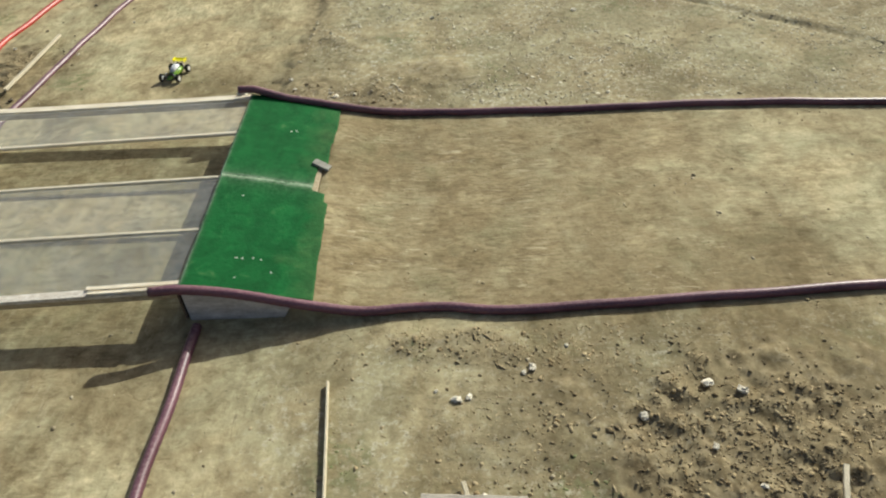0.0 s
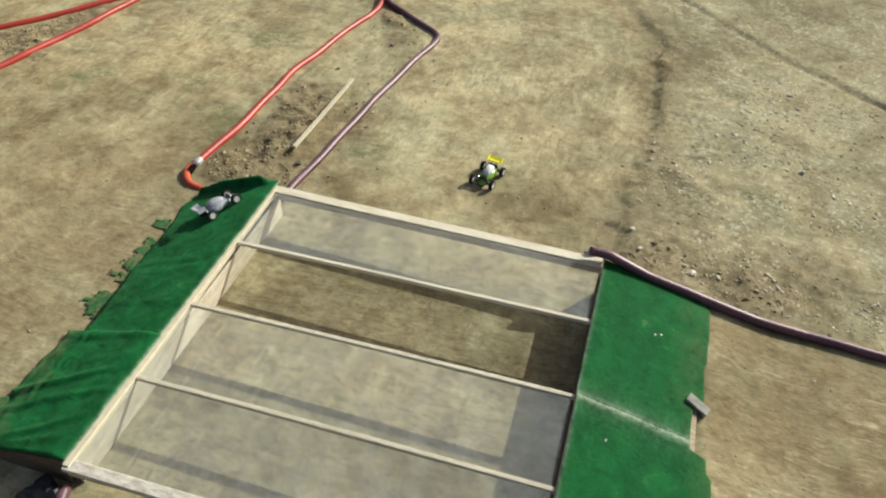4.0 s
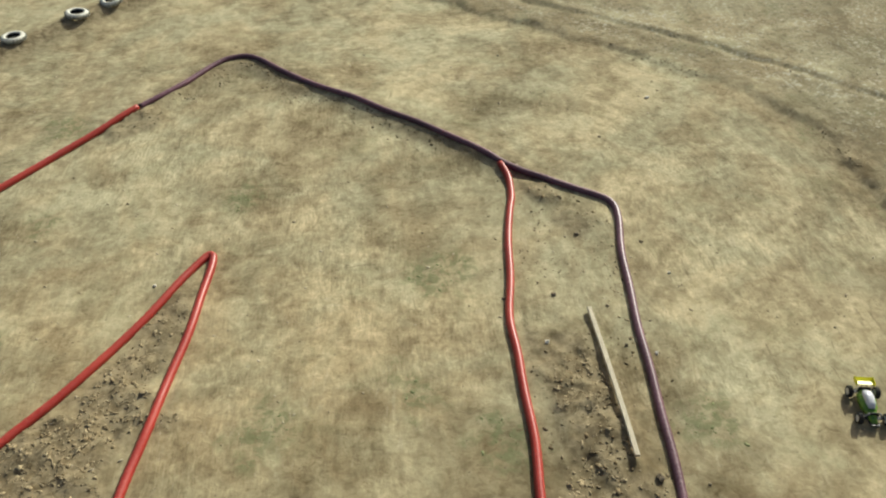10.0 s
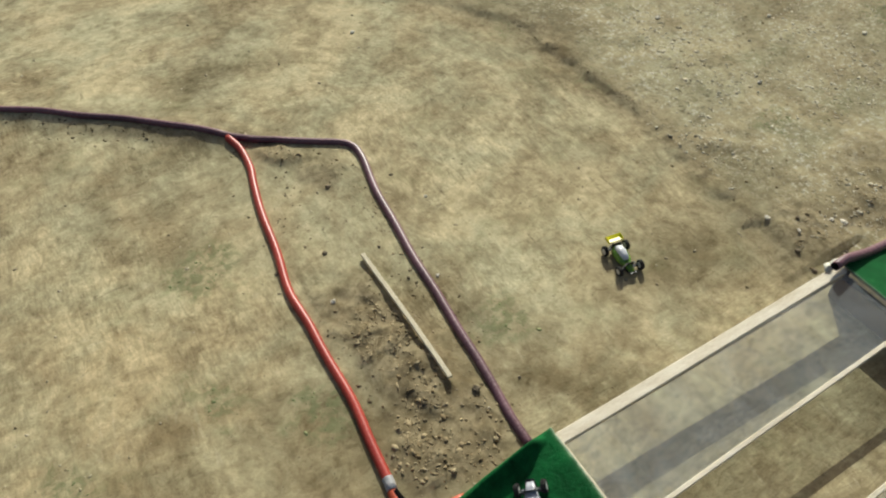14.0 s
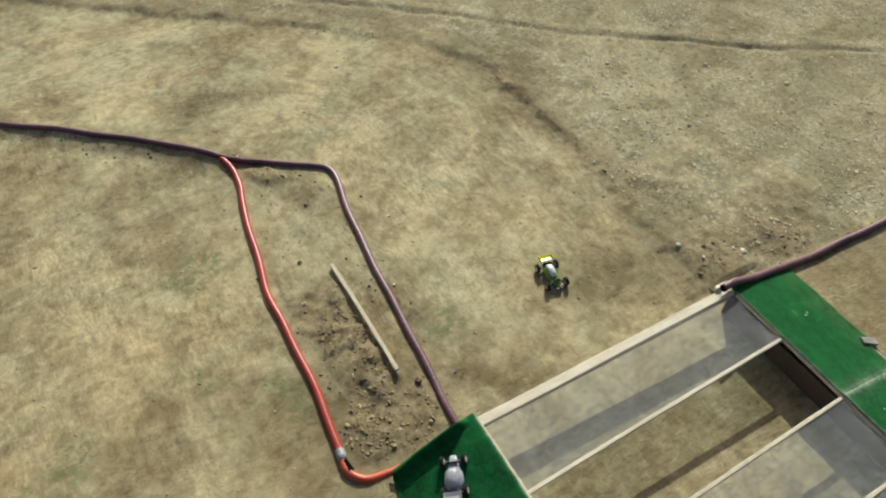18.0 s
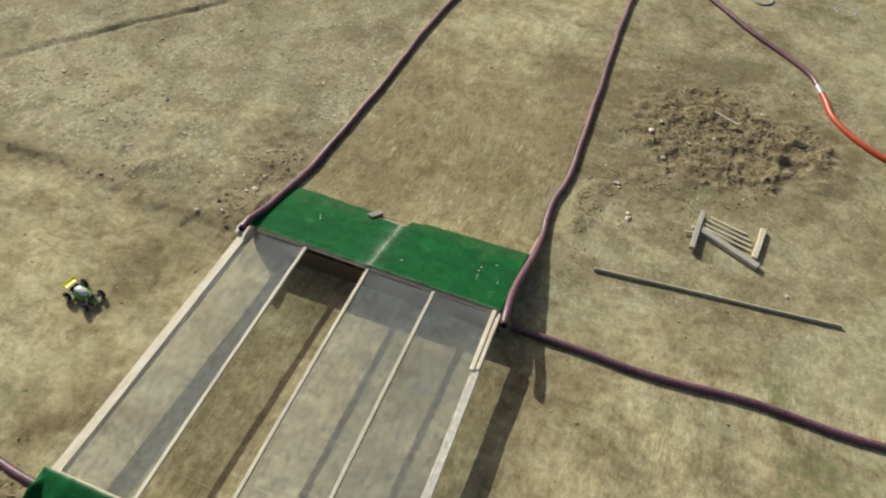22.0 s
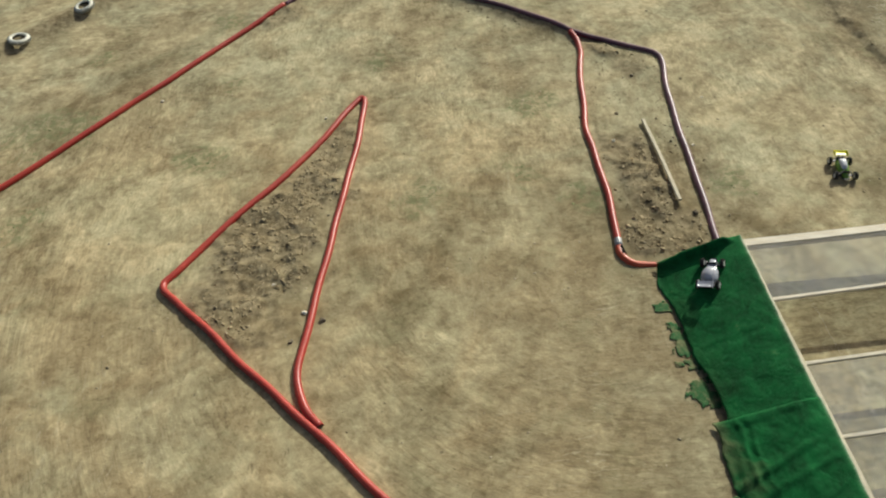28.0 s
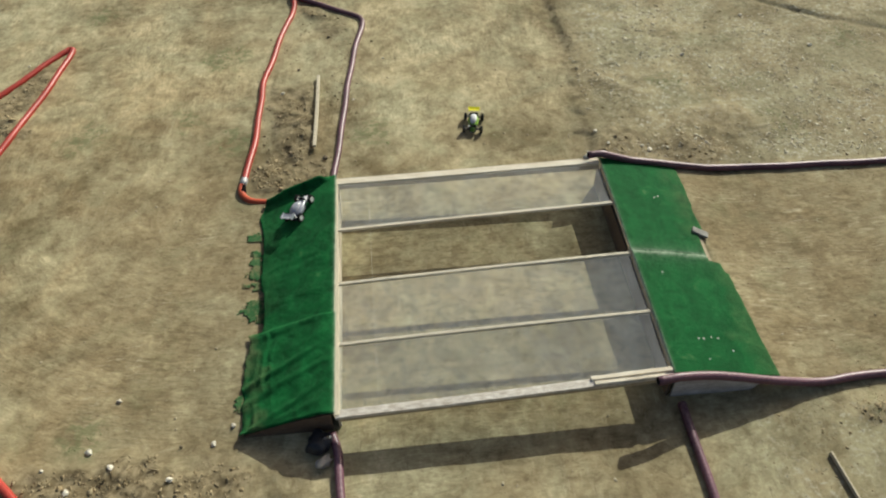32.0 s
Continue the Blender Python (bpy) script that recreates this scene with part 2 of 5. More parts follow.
def turf_material(name, dark, light, rumple, fuzz=0.06):
    m, nodes, links, bsdf = shader(name)
    v = coords(nodes)

    def add(a, b):
        return sum_node(nodes, links, "ADD", a, b)

    def times(a, b):
        return sum_node(nodes, links, "MULTIPLY", a, b)

    pile = noise_node(nodes, links, 130, 3, 0.7, v)
    tuft = noise_node(nodes, links, 22, 4, 0.7, v)
    wear = noise_node(nodes, links, 4, 6, 0.68, v, None, 0.6)
    swath = noise_node(nodes, links, 1.6, 3, 0.6, v, (3.0, 1.0, 1.0))
    fac = add(add(times(tuft, 0.16), times(wear, 0.54)), times(swath, 0.30))
    base = blend_node(nodes, links, ramp_node(nodes, links, fac, 0.37, 0.63), dark, light)
    # dust on the most worn patches
    pale_tint = times(ramp_node(nodes, links, wear, 0.62, 0.78), 0.30)
    base = blend_node(nodes, links, pale_tint, base, (0.22, 0.26, 0.13))
    soiled = times(attribute(nodes, "soiled"), ramp_node(nodes, links, wear, 0.32, 0.6, 0.25, 1.0))
    base = blend_node(nodes, links, soiled, base, (0.27, 0.23, 0.12))
    bleached = times(attribute(nodes, "bleached"), ramp_node(nodes, links, add(times(wear, 0.5), times(tuft, 0.5)), 0.38, 0.60, 0.15, 1.0))
    base = blend_node(nodes, links, bleached, base, (0.50, 0.56, 0.45))
    links.new(base, bsdf.inputs["Base Color"])
    bsdf.inputs["Roughness"].default_value, bsdf.inputs["Specular IOR Level"].default_value = 0.85, 0.15
    bsdf.inputs["Sheen Weight"].default_value, bsdf.inputs["Sheen Roughness"].default_value = fuzz, 0.5
    bsdf.inputs["Sheen Tint"].default_value = (0.22, 1.0, 0.36, 1)
    bump_node(nodes, links, add(times(pile, 0.3), add(times(wear, rumple), times(tuft, 0.55))), 0.5, 0.022, bsdf)
    return m


def pipe_material(name, dark, light, pale_tint):
    m, nodes, links, bsdf = shader(name)
    v = coords(nodes)
    fade = noise_node(nodes, links, 1.3, 4, 0.6, v)
    fine = noise_node(nodes, links, 30, 4, 0.7, v)
    base = blend_node(nodes, links, ramp_node(nodes, links, fade, 0.35, 0.65), dark, light)
    geo = nodes.new("ShaderNodeNewGeometry")
    up = nodes.new("ShaderNodeSeparateXYZ")
    links.new(geo.outputs["True Normal"], up.inputs[0])
    # paler on top: lying dust, plus the sun's highlight put into the colour
    lying = sum_node(nodes, links, "MULTIPLY", ramp_node(nodes, links, up.outputs["Z"], 0.2, 1.0), ramp_node(nodes, links, fine, 0.4, 0.7, 0.05, 0.45))
    base = blend_node(nodes, links, lying, base, pale_tint)
    links.new(base, bsdf.inputs["Base Color"])
    bsdf.inputs["Roughness"].default_value, bsdf.inputs["Specular IOR Level"].default_value = 0.40, 0.5
    bump_node(nodes, links, fine, 0.1, 0.005, bsdf)
    return m


def sheet_material():
    """Scratched, dusty acrylic: mostly clear, with a thin haze that scatters light."""
    m, nodes, links, bsdf = shader("hazy_acrylic")
    nodes.remove(bsdf)
    v = coords(nodes)
    clear = nodes.new("ShaderNodeBsdfTransparent")
    clear.inputs["Color"].default_value = (0.945, 0.97, 0.955, 1)
    haze = nodes.new("ShaderNodeBsdfDiffuse")
    haze.inputs["Color"].default_value = (0.70, 0.74, 0.745, 1)
    gloss = nodes.new("ShaderNodeBsdfGlossy")
    gloss.inputs["Roughness"].default_value = 0.06
    gloss.inputs["Color"].default_value = (0.92, 0.95, 0.93, 1)
    smear = noise_node(nodes, links, 2.6, 6, 0.68, v, (1.6, 1.0, 1.0), 0.9)
    scratch = noise_node(nodes, links, 1.0, 4, 0.7, v, (3.0, 70.0, 1.0))
    dirt = ramp_node(nodes, links, sum_node(nodes, links, "ADD", sum_node(nodes, links, "MULTIPLY", smear, 0.75), sum_node(nodes, links, "MULTIPLY", scratch, 0.25)), 0.34, 0.66, 0.10, 0.25)
    one = nodes.new("ShaderNodeMixShader")
    links.new(dirt, one.inputs[0])
    links.new(clear.outputs[0], one.inputs[1])
    links.new(haze.outputs[0], one.inputs[2])
    fres = nodes.new("ShaderNodeLayerWeight")
    fres.inputs["Blend"].default_value = 0.5
    sheen = sum_node(nodes, links, "MULTIPLY", sum_node(nodes, links, "POWER", fres.outputs["Facing"], 4.0), 0.8)
    sheen = sum_node(nodes, links, "ADD", sheen, 0.015)
    two = nodes.new("ShaderNodeMixShader")
    links.new(sheen, two.inputs[0])
    links.new(one.outputs[0], two.inputs[1])
    links.new(gloss.outputs[0], two.inputs[2])
    links.new(two.outputs[0], nodes["Material Output"].inputs["Surface"])
    return m


SOIL = soil_material()
CLOD = clod_material("soil_clods", (0.205, 0.152, 0.082), (0.44, 0.36, 0.22))
WEED = clod_material("low_weed_leaves", (0.13, 0.165, 0.07), (0.27, 0.295, 0.145))
STRAW = clod_material("dry_stalks", (0.22, 0.165, 0.09), (0.52, 0.43, 0.27))
DARK_CRUMB = clod_material("dark_soil_crumbs", (0.10, 0.078, 0.045), (0.30, 0.24, 0.15))
CRUST = clod_material("dried_crust", (0.30, 0.26, 0.175), (0.62, 0.575, 0.45))
GRIT = clod_material("pale_grit", (0.20, 0.16, 0.095), (0.55, 0.48, 0.35))
TURF = turf_material("green_turf", (0.002, 0.064, 0.015), (0.007, 0.136, 0.033), 0.9)
# turf of the west mats: wider range of green, stronger rumple
WEST_TURF = turf_material("west_turf", (0.002, 0.050, 0.013), (0.007, 0.162, 0.040), 1.8, 0.13)
FRINGE = turf_material("frayed_turf", (0.010, 0.090, 0.026), (0.045, 0.165, 0.058), 0.8)
PURPLE = pipe_material("faded_purple_plastic", (0.082, 0.026, 0.044), (0.190, 0.078, 0.110), (0.42, 0.29, 0.30))
RED = pipe_material("orange_red_plastic", (0.37, 0.026, 0.020), (0.50, 0.046, 0.030), (0.47, 0.15, 0.11))
ORANGE = pipe_material("bright_orange_plastic", (0.50, 0.062, 0.026), (0.62, 0.095, 0.036), (0.55, 0.20, 0.13))
INSIDE = plain("pipe_inside", (0.012, 0.010, 0.010), (0.03, 0.024, 0.024), 0.8, 8, bump=0)
TAPE = plain("silver_tape", (0.36, 0.36, 0.37), (0.55, 0.55, 0.55), 0.45, 30, bump=0.2, metal=0.2)
ACRYLIC = sheet_material()
PALE_WOOD = plain("pale_planed_wood", (0.66, 0.565, 0.41), (0.93, 0.865, 0.71), 0.75, 3, (1, 4, 4), 0.15, each=0.05)
CREAM_PLY = plain("cream_plywood", (0.47, 0.40, 0.295), (0.80, 0.73, 0.59), 0.8, 3.0, (3, 1, 3), 0.05)
PLY = plain("weathered_plywood", (0.30, 0.23, 0.14), (0.60, 0.51, 0.36), 0.8, 5, (2, 6, 6), 0.2, each=0.1)
WHITE_PLY = plain("whitewashed_plywood", (0.36, 0.33, 0.31), (0.78, 0.75, 0.73), 0.8, 5, (1, 3, 3), 0.25)
# own brown of the west ramp's sides; carries shade on the east wall
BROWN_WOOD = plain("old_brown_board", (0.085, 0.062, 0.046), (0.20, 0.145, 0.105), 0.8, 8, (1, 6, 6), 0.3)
FLAKED = plain("flaking_pale_wood", (0.36, 0.29, 0.215), (0.90, 0.87, 0.79), 0.75, 7, (1.5, 5, 5), 0.3)
BAR_WOOD = plain("pale_bar_wood", (0.50, 0.435, 0.31), (0.88, 0.82, 0.66), 0.75, 10, (1, 9, 9), 0.25, each=0.08)
LATH = plain("raw_lath", (0.52, 0.445, 0.31), (0.80, 0.73, 0.56), 0.75, 12, (8, 1, 8), 0.25, each=0.12)
GREY_WOOD = plain("weathered_grey_wood", (0.30, 0.27, 0.225), (0.56, 0.52, 0.45), 0.85, 9, (2, 9, 9), 0.3, each=0.08)
STONE = plain("pale_stone", (0.60, 0.54, 0.42), (0.88, 0.83, 0.71), 0.85, 18, bump=0.5, each=0.2)
DARK_CONCRETE = plain("grey_concrete", (0.20, 0.19, 0.17), (0.42, 0.41, 0.37), 0.85, 14, bump=0.4)
DARK_STONE = plain("dark_clod", (0.125, 0.10, 0.066), (0.25, 0.20, 0.135), 0.9, 18, bump=0.5, each=0.2)
RUBBER = plain("black_rubber", (0.016, 0.016, 0.016), (0.04, 0.038, 0.035), 0.75, 25, bump=0.3)
WHITE_PAINT = plain("flaking_white_paint", (0.58, 0.57, 0.48), (0.86, 0.85, 0.74), 0.7, 10, bump=0.25)
# worn paint of the sunk rings; on tyre walls and tread it carries shade
WORN_SHADED_PAINT = plain("rubbed_shaded_white_paint", (0.10, 0.10, 0.085), (0.55, 0.55, 0.47), 0.75, 22, bump=0.3)
PLASTIC_BLACK = plain("black_plastic", (0.015, 0.015, 0.016), (0.035, 0.035, 0.038), 0.45, 20, bump=0.05)
BODY_GREEN = plain("green_shell", (0.02, 0.14, 0.03), (0.34, 0.55, 0.06), 0.25, 16, bump=0, spec=0.5)
BODY_GREY = plain("grey_shell", (0.30, 0.31, 0.36), (0.62, 0.63, 0.68), 0.22, 9, bump=0, spec=0.6)
YELLOW = plain("yellow_wing", (0.80, 0.74, 0.01), (0.92, 0.86, 0.02), 0.35, 12, bump=0, spec=0.5)
WHITE_SHELL = plain("white_shell", (0.70, 0.72, 0.74), (0.85, 0.86, 0.88), 0.25, 12, bump=0, spec=0.5)
RIM_WHITE = plain("white_rim", (0.55, 0.55, 0.52), (0.75, 0.75, 0.72), 0.45, 20, bump=0)
BAG = plain("black_plastic_sack", (0.010, 0.012, 0.016), (0.04, 0.045, 0.055), 0.4, 6, bump=0.4, spec=0.5)
CLOTH = plain("pale_rag", (0.40, 0.36, 0.30), (0.62, 0.58, 0.50), 0.9, 10, bump=0.5)
STEEL = plain("dull_steel", (0.42, 0.42, 0.42), (0.7, 0.7, 0.7), 0.4, 30, bump=0, metal=0.8)
CORD = plain("white_cord", (0.6, 0.58, 0.52), (0.8, 0.78, 0.72), 0.8, 30, bump=0)


# ---- helpers for meshes ----
def mesh_of(name, bm, material, smooth=False):
    me = bpy.data.meshes.new(name)
    bm.normal_update()
    bm.to_mesh(me)
    bm.free()
    for mat in material if isinstance(material, (list, tuple)) else (material,):
        me.materials.append(mat)
    if smooth:
        me.shade_smooth()
    return me


def part(name, bm, material, parent, label="", smooth=False):
    ob = new(name, mesh_of(name, bm, material, smooth))
    ob.parent = parent
    if label:
        ob["label"] = label
    return ob


def thing(name, label, category, group="", at=None):
    ob = new(name)
    ob.empty_display_size = 0.1
    if at is not None:
        ob.matrix_world = at
    return tagged(ob, label, category, group)


def box(size, centre=(0, 0, 0), bevel=0.0, bm=None):
    bm = bm or bmesh.new()
    made = bmesh.ops.create_cube(bm, size=1.0, matrix=Matrix.Translation(centre) @ Matrix.Diagonal((*size, 1)))
    if bevel:
        edges = list({e for v in made["verts"] for e in v.link_edges})
        bmesh.ops.bevel(bm, geom=edges, offset=bevel, segments=2, affect="EDGES", profile=0.6)
    return bm


def plank(a, b, width, height, bevel=0.004, wobble=0.0, seed=0, steps=8):
    """A board from a to b (middle of its underside), slightly crooked, with worn edges."""
    a, b = Vector(a), Vector(b)
    ahead = (b - a).normalized()
    side = ahead.cross(Vector((0, 0, 1))).normalized()
    up = side.cross(ahead)
    rng = random.Random(seed)
    bm = bmesh.new()
    rings = []
    c = bevel
    outline = [(-width / 2 + c, 0), (width / 2 - c, 0), (width / 2, c), (width / 2, height - c), (width / 2 - c, height), (-width / 2 + c, height), (-width / 2, height - c), (-width / 2, c)]
    phase = rng.uniform(0, 6)
    for k in range(steps + 1):
        f = k / steps
        mid = a.lerp(b, f) + side * wobble * math.sin(phase + 4.2 * f) + up * abs(wobble) * 0.3 * (1 + math.sin(phase * 2 + 5 * f))
        rings.append([bm.verts.new(mid + side * (x + rng.uniform(-1, 1) * bevel * 0.25) + up * (z + rng.uniform(-1, 1) * bevel * 0.25)) for x, z in outline])
    for r, q in zip(rings, rings[1:]):
        for k in range(8):
            bm.faces.new((r[k], r[(k + 1) % 8], q[(k + 1) % 8], q[k]))
    bm.faces.new(rings[0][::-1])
    bm.faces.new(rings[-1])
    bmesh.ops.recalc_face_normals(bm, faces=bm.faces)
    return bm


# ---- ground ----
def lattice(ix, iy, seed):
    h = (ix.astype(np.int64) * 374761393 + iy.astype(np.int64) * 668265263 + seed * 1442695041) & 0x7FFFFFFF
    h = ((h ^ (h >> 13)) * 1274126177) & 0x7FFFFFFF
    return ((h ^ (h >> 16)) & 0xFFFF) / 65535.0


def value_noise(x, y, seed):
    ix, iy = np.floor(x), np.floor(y)
    fx, fy = x - ix, y - iy
    fx, fy = fx * fx * (3 - 2 * fx), fy * fy * (3 - 2 * fy)
    a, b = lattice(ix, iy, seed), lattice(ix + 1, iy, seed)
    c, d = lattice(ix, iy + 1, seed), lattice(ix + 1, iy + 1, seed)
    return (a * (1 - fx) + b * fx) * (1 - fy) + (c * (1 - fx) + d * fx) * fy


def fbm(x, y, seed, octaves=4):
    total, gain = 0 * x, 0.5
    for k in range(octaves):
        total = total + gain * (value_noise(x * 2**k, y * 2**k, seed + k) - 0.5)
        gain *= 0.55
    return total


def line_distance(x, y, points):
    """Distance to a chain of points, and how far to the left of it (positive) the place lies."""
    best, sign = np.full(np.shape(x), 1e9), np.zeros(np.shape(x))
    for (ax, ay), (bx, by) in zip(points, points[1:]):
        dx, dy = bx - ax, by - ay
        f = np.clip(((x - ax) * dx + (y - ay) * dy) / (dx * dx + dy * dy), 0, 1)
        d = np.hypot(x - ax - f * dx, y - ay - f * dy)
        s = np.sign(dx * (y - ay) - dy * (x - ax))
        sign = np.where(d < best, s, sign)
        best = np.minimum(best, d)
    return best, sign


def smooth_step(v, a, b):
    f = np.clip((v - a) / (b - a), 0, 1)
    return f * f * (3 - 2 * f)


DECK, EAST, WEST, SOUTH, NORTH = 0.455, -2.87, -6.60, 4.82, 8.43
LEAN = 0.017


def deck_z(x, y):
    """The deck leans a little to the west and south."""
    return DECK - 0.012 * (EAST - x) - LEAN * (NORTH - y)


LEDGE = [(-2.97, 8.85), (-2.83, 9.5), (-2.71, 10.4), (-2.66, 11.2), (-2.63, 12.4), (-2.60, 13.9), (-2.64, 14.55), (-2.98, 15.35), (-3.47, 16.1), (-4.5, 17.05), (-5.65, 17.95), (-9.4, 20.9), (-12.0, 22.6)]
FURROW = [(7.5, 8.75), (5.1, 10.6), (3.6, 11.8), (2.46, 12.45), (0.7, 13.8), (-0.75, 14.88), (-2.05, 16.1), (-3.15, 17.2), (-4.4, 18.15), (-6.8, 19.85), (-9.3, 21.8), (-12.0, 23.8)]
FAR_FURROW = [(2.0, 18.0), (-2.0, 20.6), (-5.1, 22.9), (-8.0, 25.0)]
TYRE_BERM = [(-20.2, 14.4), (-18.8, 16.15), (-16.8, 18.1), (-14.8, 20.15), (-12.8, 22.0)]
PIPE_BERM = [(-7.6, 14.55), (-9.55, 16.3), (-10.65, 17.1), (-11.45, 17.9), (-11.9, 17.95), (-13.1, 16.62)]


def dryness(x, y):
    """Pale dried-out stretches (up to 1) and damp, darker ones (down to -1) of the plan."""
    n = 0.8 * fbm(x * 0.7, y * 0.7, 301, 3)
    m = 0.8 * fbm(x * 0.7, y * 0.7, 311, 3)
    total = 0 * x
    for cx, cy, r in ((-9.2, 18.7, 1.1), (-8.0, 18.0, 0.9), (-5.4, 16.4, 1.0), (-4.7, 14.1, 1.1), (-4.9, 12.3, 0.9), (-12.0, 16.4, 1.2), (-13.0, 13.8, 1.0), (-9.5, 12.1, 1.1), (-6.1, 15.1, 0.8), (-9.9, 11.2, 0.8),
                      (-18.8, 17.7, 1.5), (-0.5, 13.3, 1.0), (2.1, 6.9, 1.1), (4.0, 6.8, 1.0), (4.0, 9.8, 1.0), (2.4, 10.6, 0.8), (-5.4, 10.4, 0.7), (-10.2, 13.6, 0.9), (-3.0, 3.0, 0.8), (-0.2, 4.1, 0.5), (-15.9, 9.9, 1.2), (-1.2, 12.3, 0.9), (-1.2, 10.8, 0.6), (-8.7, 16.8, 0.7)):
        total = total + np.exp(-((x + n - cx) ** 2 + (y + m - cy) ** 2) / (r * r))
    for cx, cy, r in ((-6.5, 9.8, 0.7), (-3.5, 10.0, 0.7), (-7.5, 16.0, 0.7), (-3.6, 11.5, 0.6), (-15.9, 14.4, 0.9), (-14.1, 14.1, 0.6), (-10.9, 14.6, 0.8), (-9.2, 14.3, 0.5), (-17.1, 13.0, 1.0), (-2.4, 12.9, 0.6),
                      (0.0, 8.0, 0.7), (2.9, 5.4, 0.7), (2.7, 9.3, 0.7), (-2.3, 10.3, 0.6), (1.4, 4.4, 0.8), (-8.8, 5.5, 0.9), (1.5, 3.6, 1.3), (3.2, 3.4, 1.0), (-1.2, 7.4, 0.6), (-0.9, 5.9, 0.6), (-1.9, 14.4, 0.6), (-5.6, 18.6, 0.7)):
        total = total - np.exp(-((x + n - cx) ** 2 + (y + m - cy) ** 2) / (r * r))
    for cx, cy, much in ((-13.2, 9.0, -0.2), (3.1, 2.5, -0.6), (3.6, 1.3, -0.5), (2.0, 1.6, -0.3), (4.0, 7.0, 0.35), (-15.0, 18.2, 0.5), (-17.0, 16.6, 0.4), (-12.8, 19.2, 0.6), (-18.6, 17.5, 0.3), (-14.3, 12.4, 0.3), (-14.6, 14.6, 0.3), (-13.0, 14.4, 0.35), (-15.4, 12.2, 0.25), (-11.6, 5.8, 0.29), (-11.6, 9.0, -0.35), (-11.6, 13.8, 0.40), (-11.6, 15.4, 0.30), (-10.0, 12.2, -0.32), (-8.4, 9.0, -0.39), (-8.4, 12.2, 0.82), (-6.8, 9.0, -0.6), (-6.8, 10.6, -0.4), (-5.2, 15.4, 0.39),
                         (-5.2, 17.0, 0.43), (-3.6, 1.0, -0.32), (-3.6, 2.6, -0.25), (-3.6, 10.6, 0.69), (-3.6, 12.2, 0.43), (-2.0, 1.0, -0.28), (-2.0, 9.0, -0.43), (-2.0, 15.4, -0.27), (-0.4, 1.0, 0.33), (-0.4, 7.4, -0.45), (1.2, 1.0, 0.34)):
        total = total + much * np.exp(-((x + n - cx) ** 2 + (y + m - cy) ** 2) / 2.0)
    for cx, cy, much in ((1.2, 2.6, -0.38), (1.2, 4.2, -0.66), (1.2, 5.8, 0.35), (1.2, 10.6, 0.41), (2.8, 2.6, -0.47), (2.8, 4.2, -0.52), (2.8, 13.8, -0.30), (4.4, 2.6, -0.30), (4.4, 9.0, -0.48), (4.4, 10.6, -0.37), (6.0, 9.0, -0.34)):
        total = total + much * np.exp(-((x + n - cx) ** 2 + (y + m - cy) ** 2) / 2.0)
    return np.clip(total, -1.3, 1.2)


WEEDS = ((-14.1, 11.7, 0.6), (-9.1, 10.7, 0.5), (-10.75, 10.4, 0.45), (-14.15, 9.2, 0.25), (-13.9, 13.95, 0.5), (-17.0, 13.0, 0.9), (-14.2, 16.3, 0.5), (-8.25, 10.05, 0.45), (-11.3, 14.2, 0.4), (-6.1, 10.0, 0.4),
         (-3.0, 14.75, 0.5), (0.0, 10.65, 0.35), (2.5, 11.7, 0.5), (-9.3, 4.95, 0.4), (-0.6, 4.4, 0.35), (0.9, 2.9, 0.5), (-2.5, 12.8, 0.35), (0.4, 9.45, 0.5), (-1.1, 10.8, 0.45), (-1.2, 3.2, 0.4), (-8.6, 12.4, 0.5), (-16.9, 10.6, 0.6),
         (-16.71, 15.25, 0.4), (-14.2, 16.4, 0.35), (-17.5, 13.1, 0.5), (0.1, 10.72, 0.16), (3.5, 9.9, 0.2), (5.05, 5.98, 0.15), (-2.3, 1.54, 0.3), (-3.4, 1.0, 0.5))


def weediness(x, y):
    """Patches of low weeds, 0 to 1, ragged at the edge."""
    n = 1.3 * fbm(x * 1.8, y * 1.8, 411, 4) + 1.0 * fbm(x * 7, y * 7, 421, 3)
    total = 0 * x
    for cx, cy, r in WEEDS:
        total = np.maximum(total, 1 - smooth_step(np.hypot(x - cx, y - cy) / r + n, 0.35, 0.95))
    return total


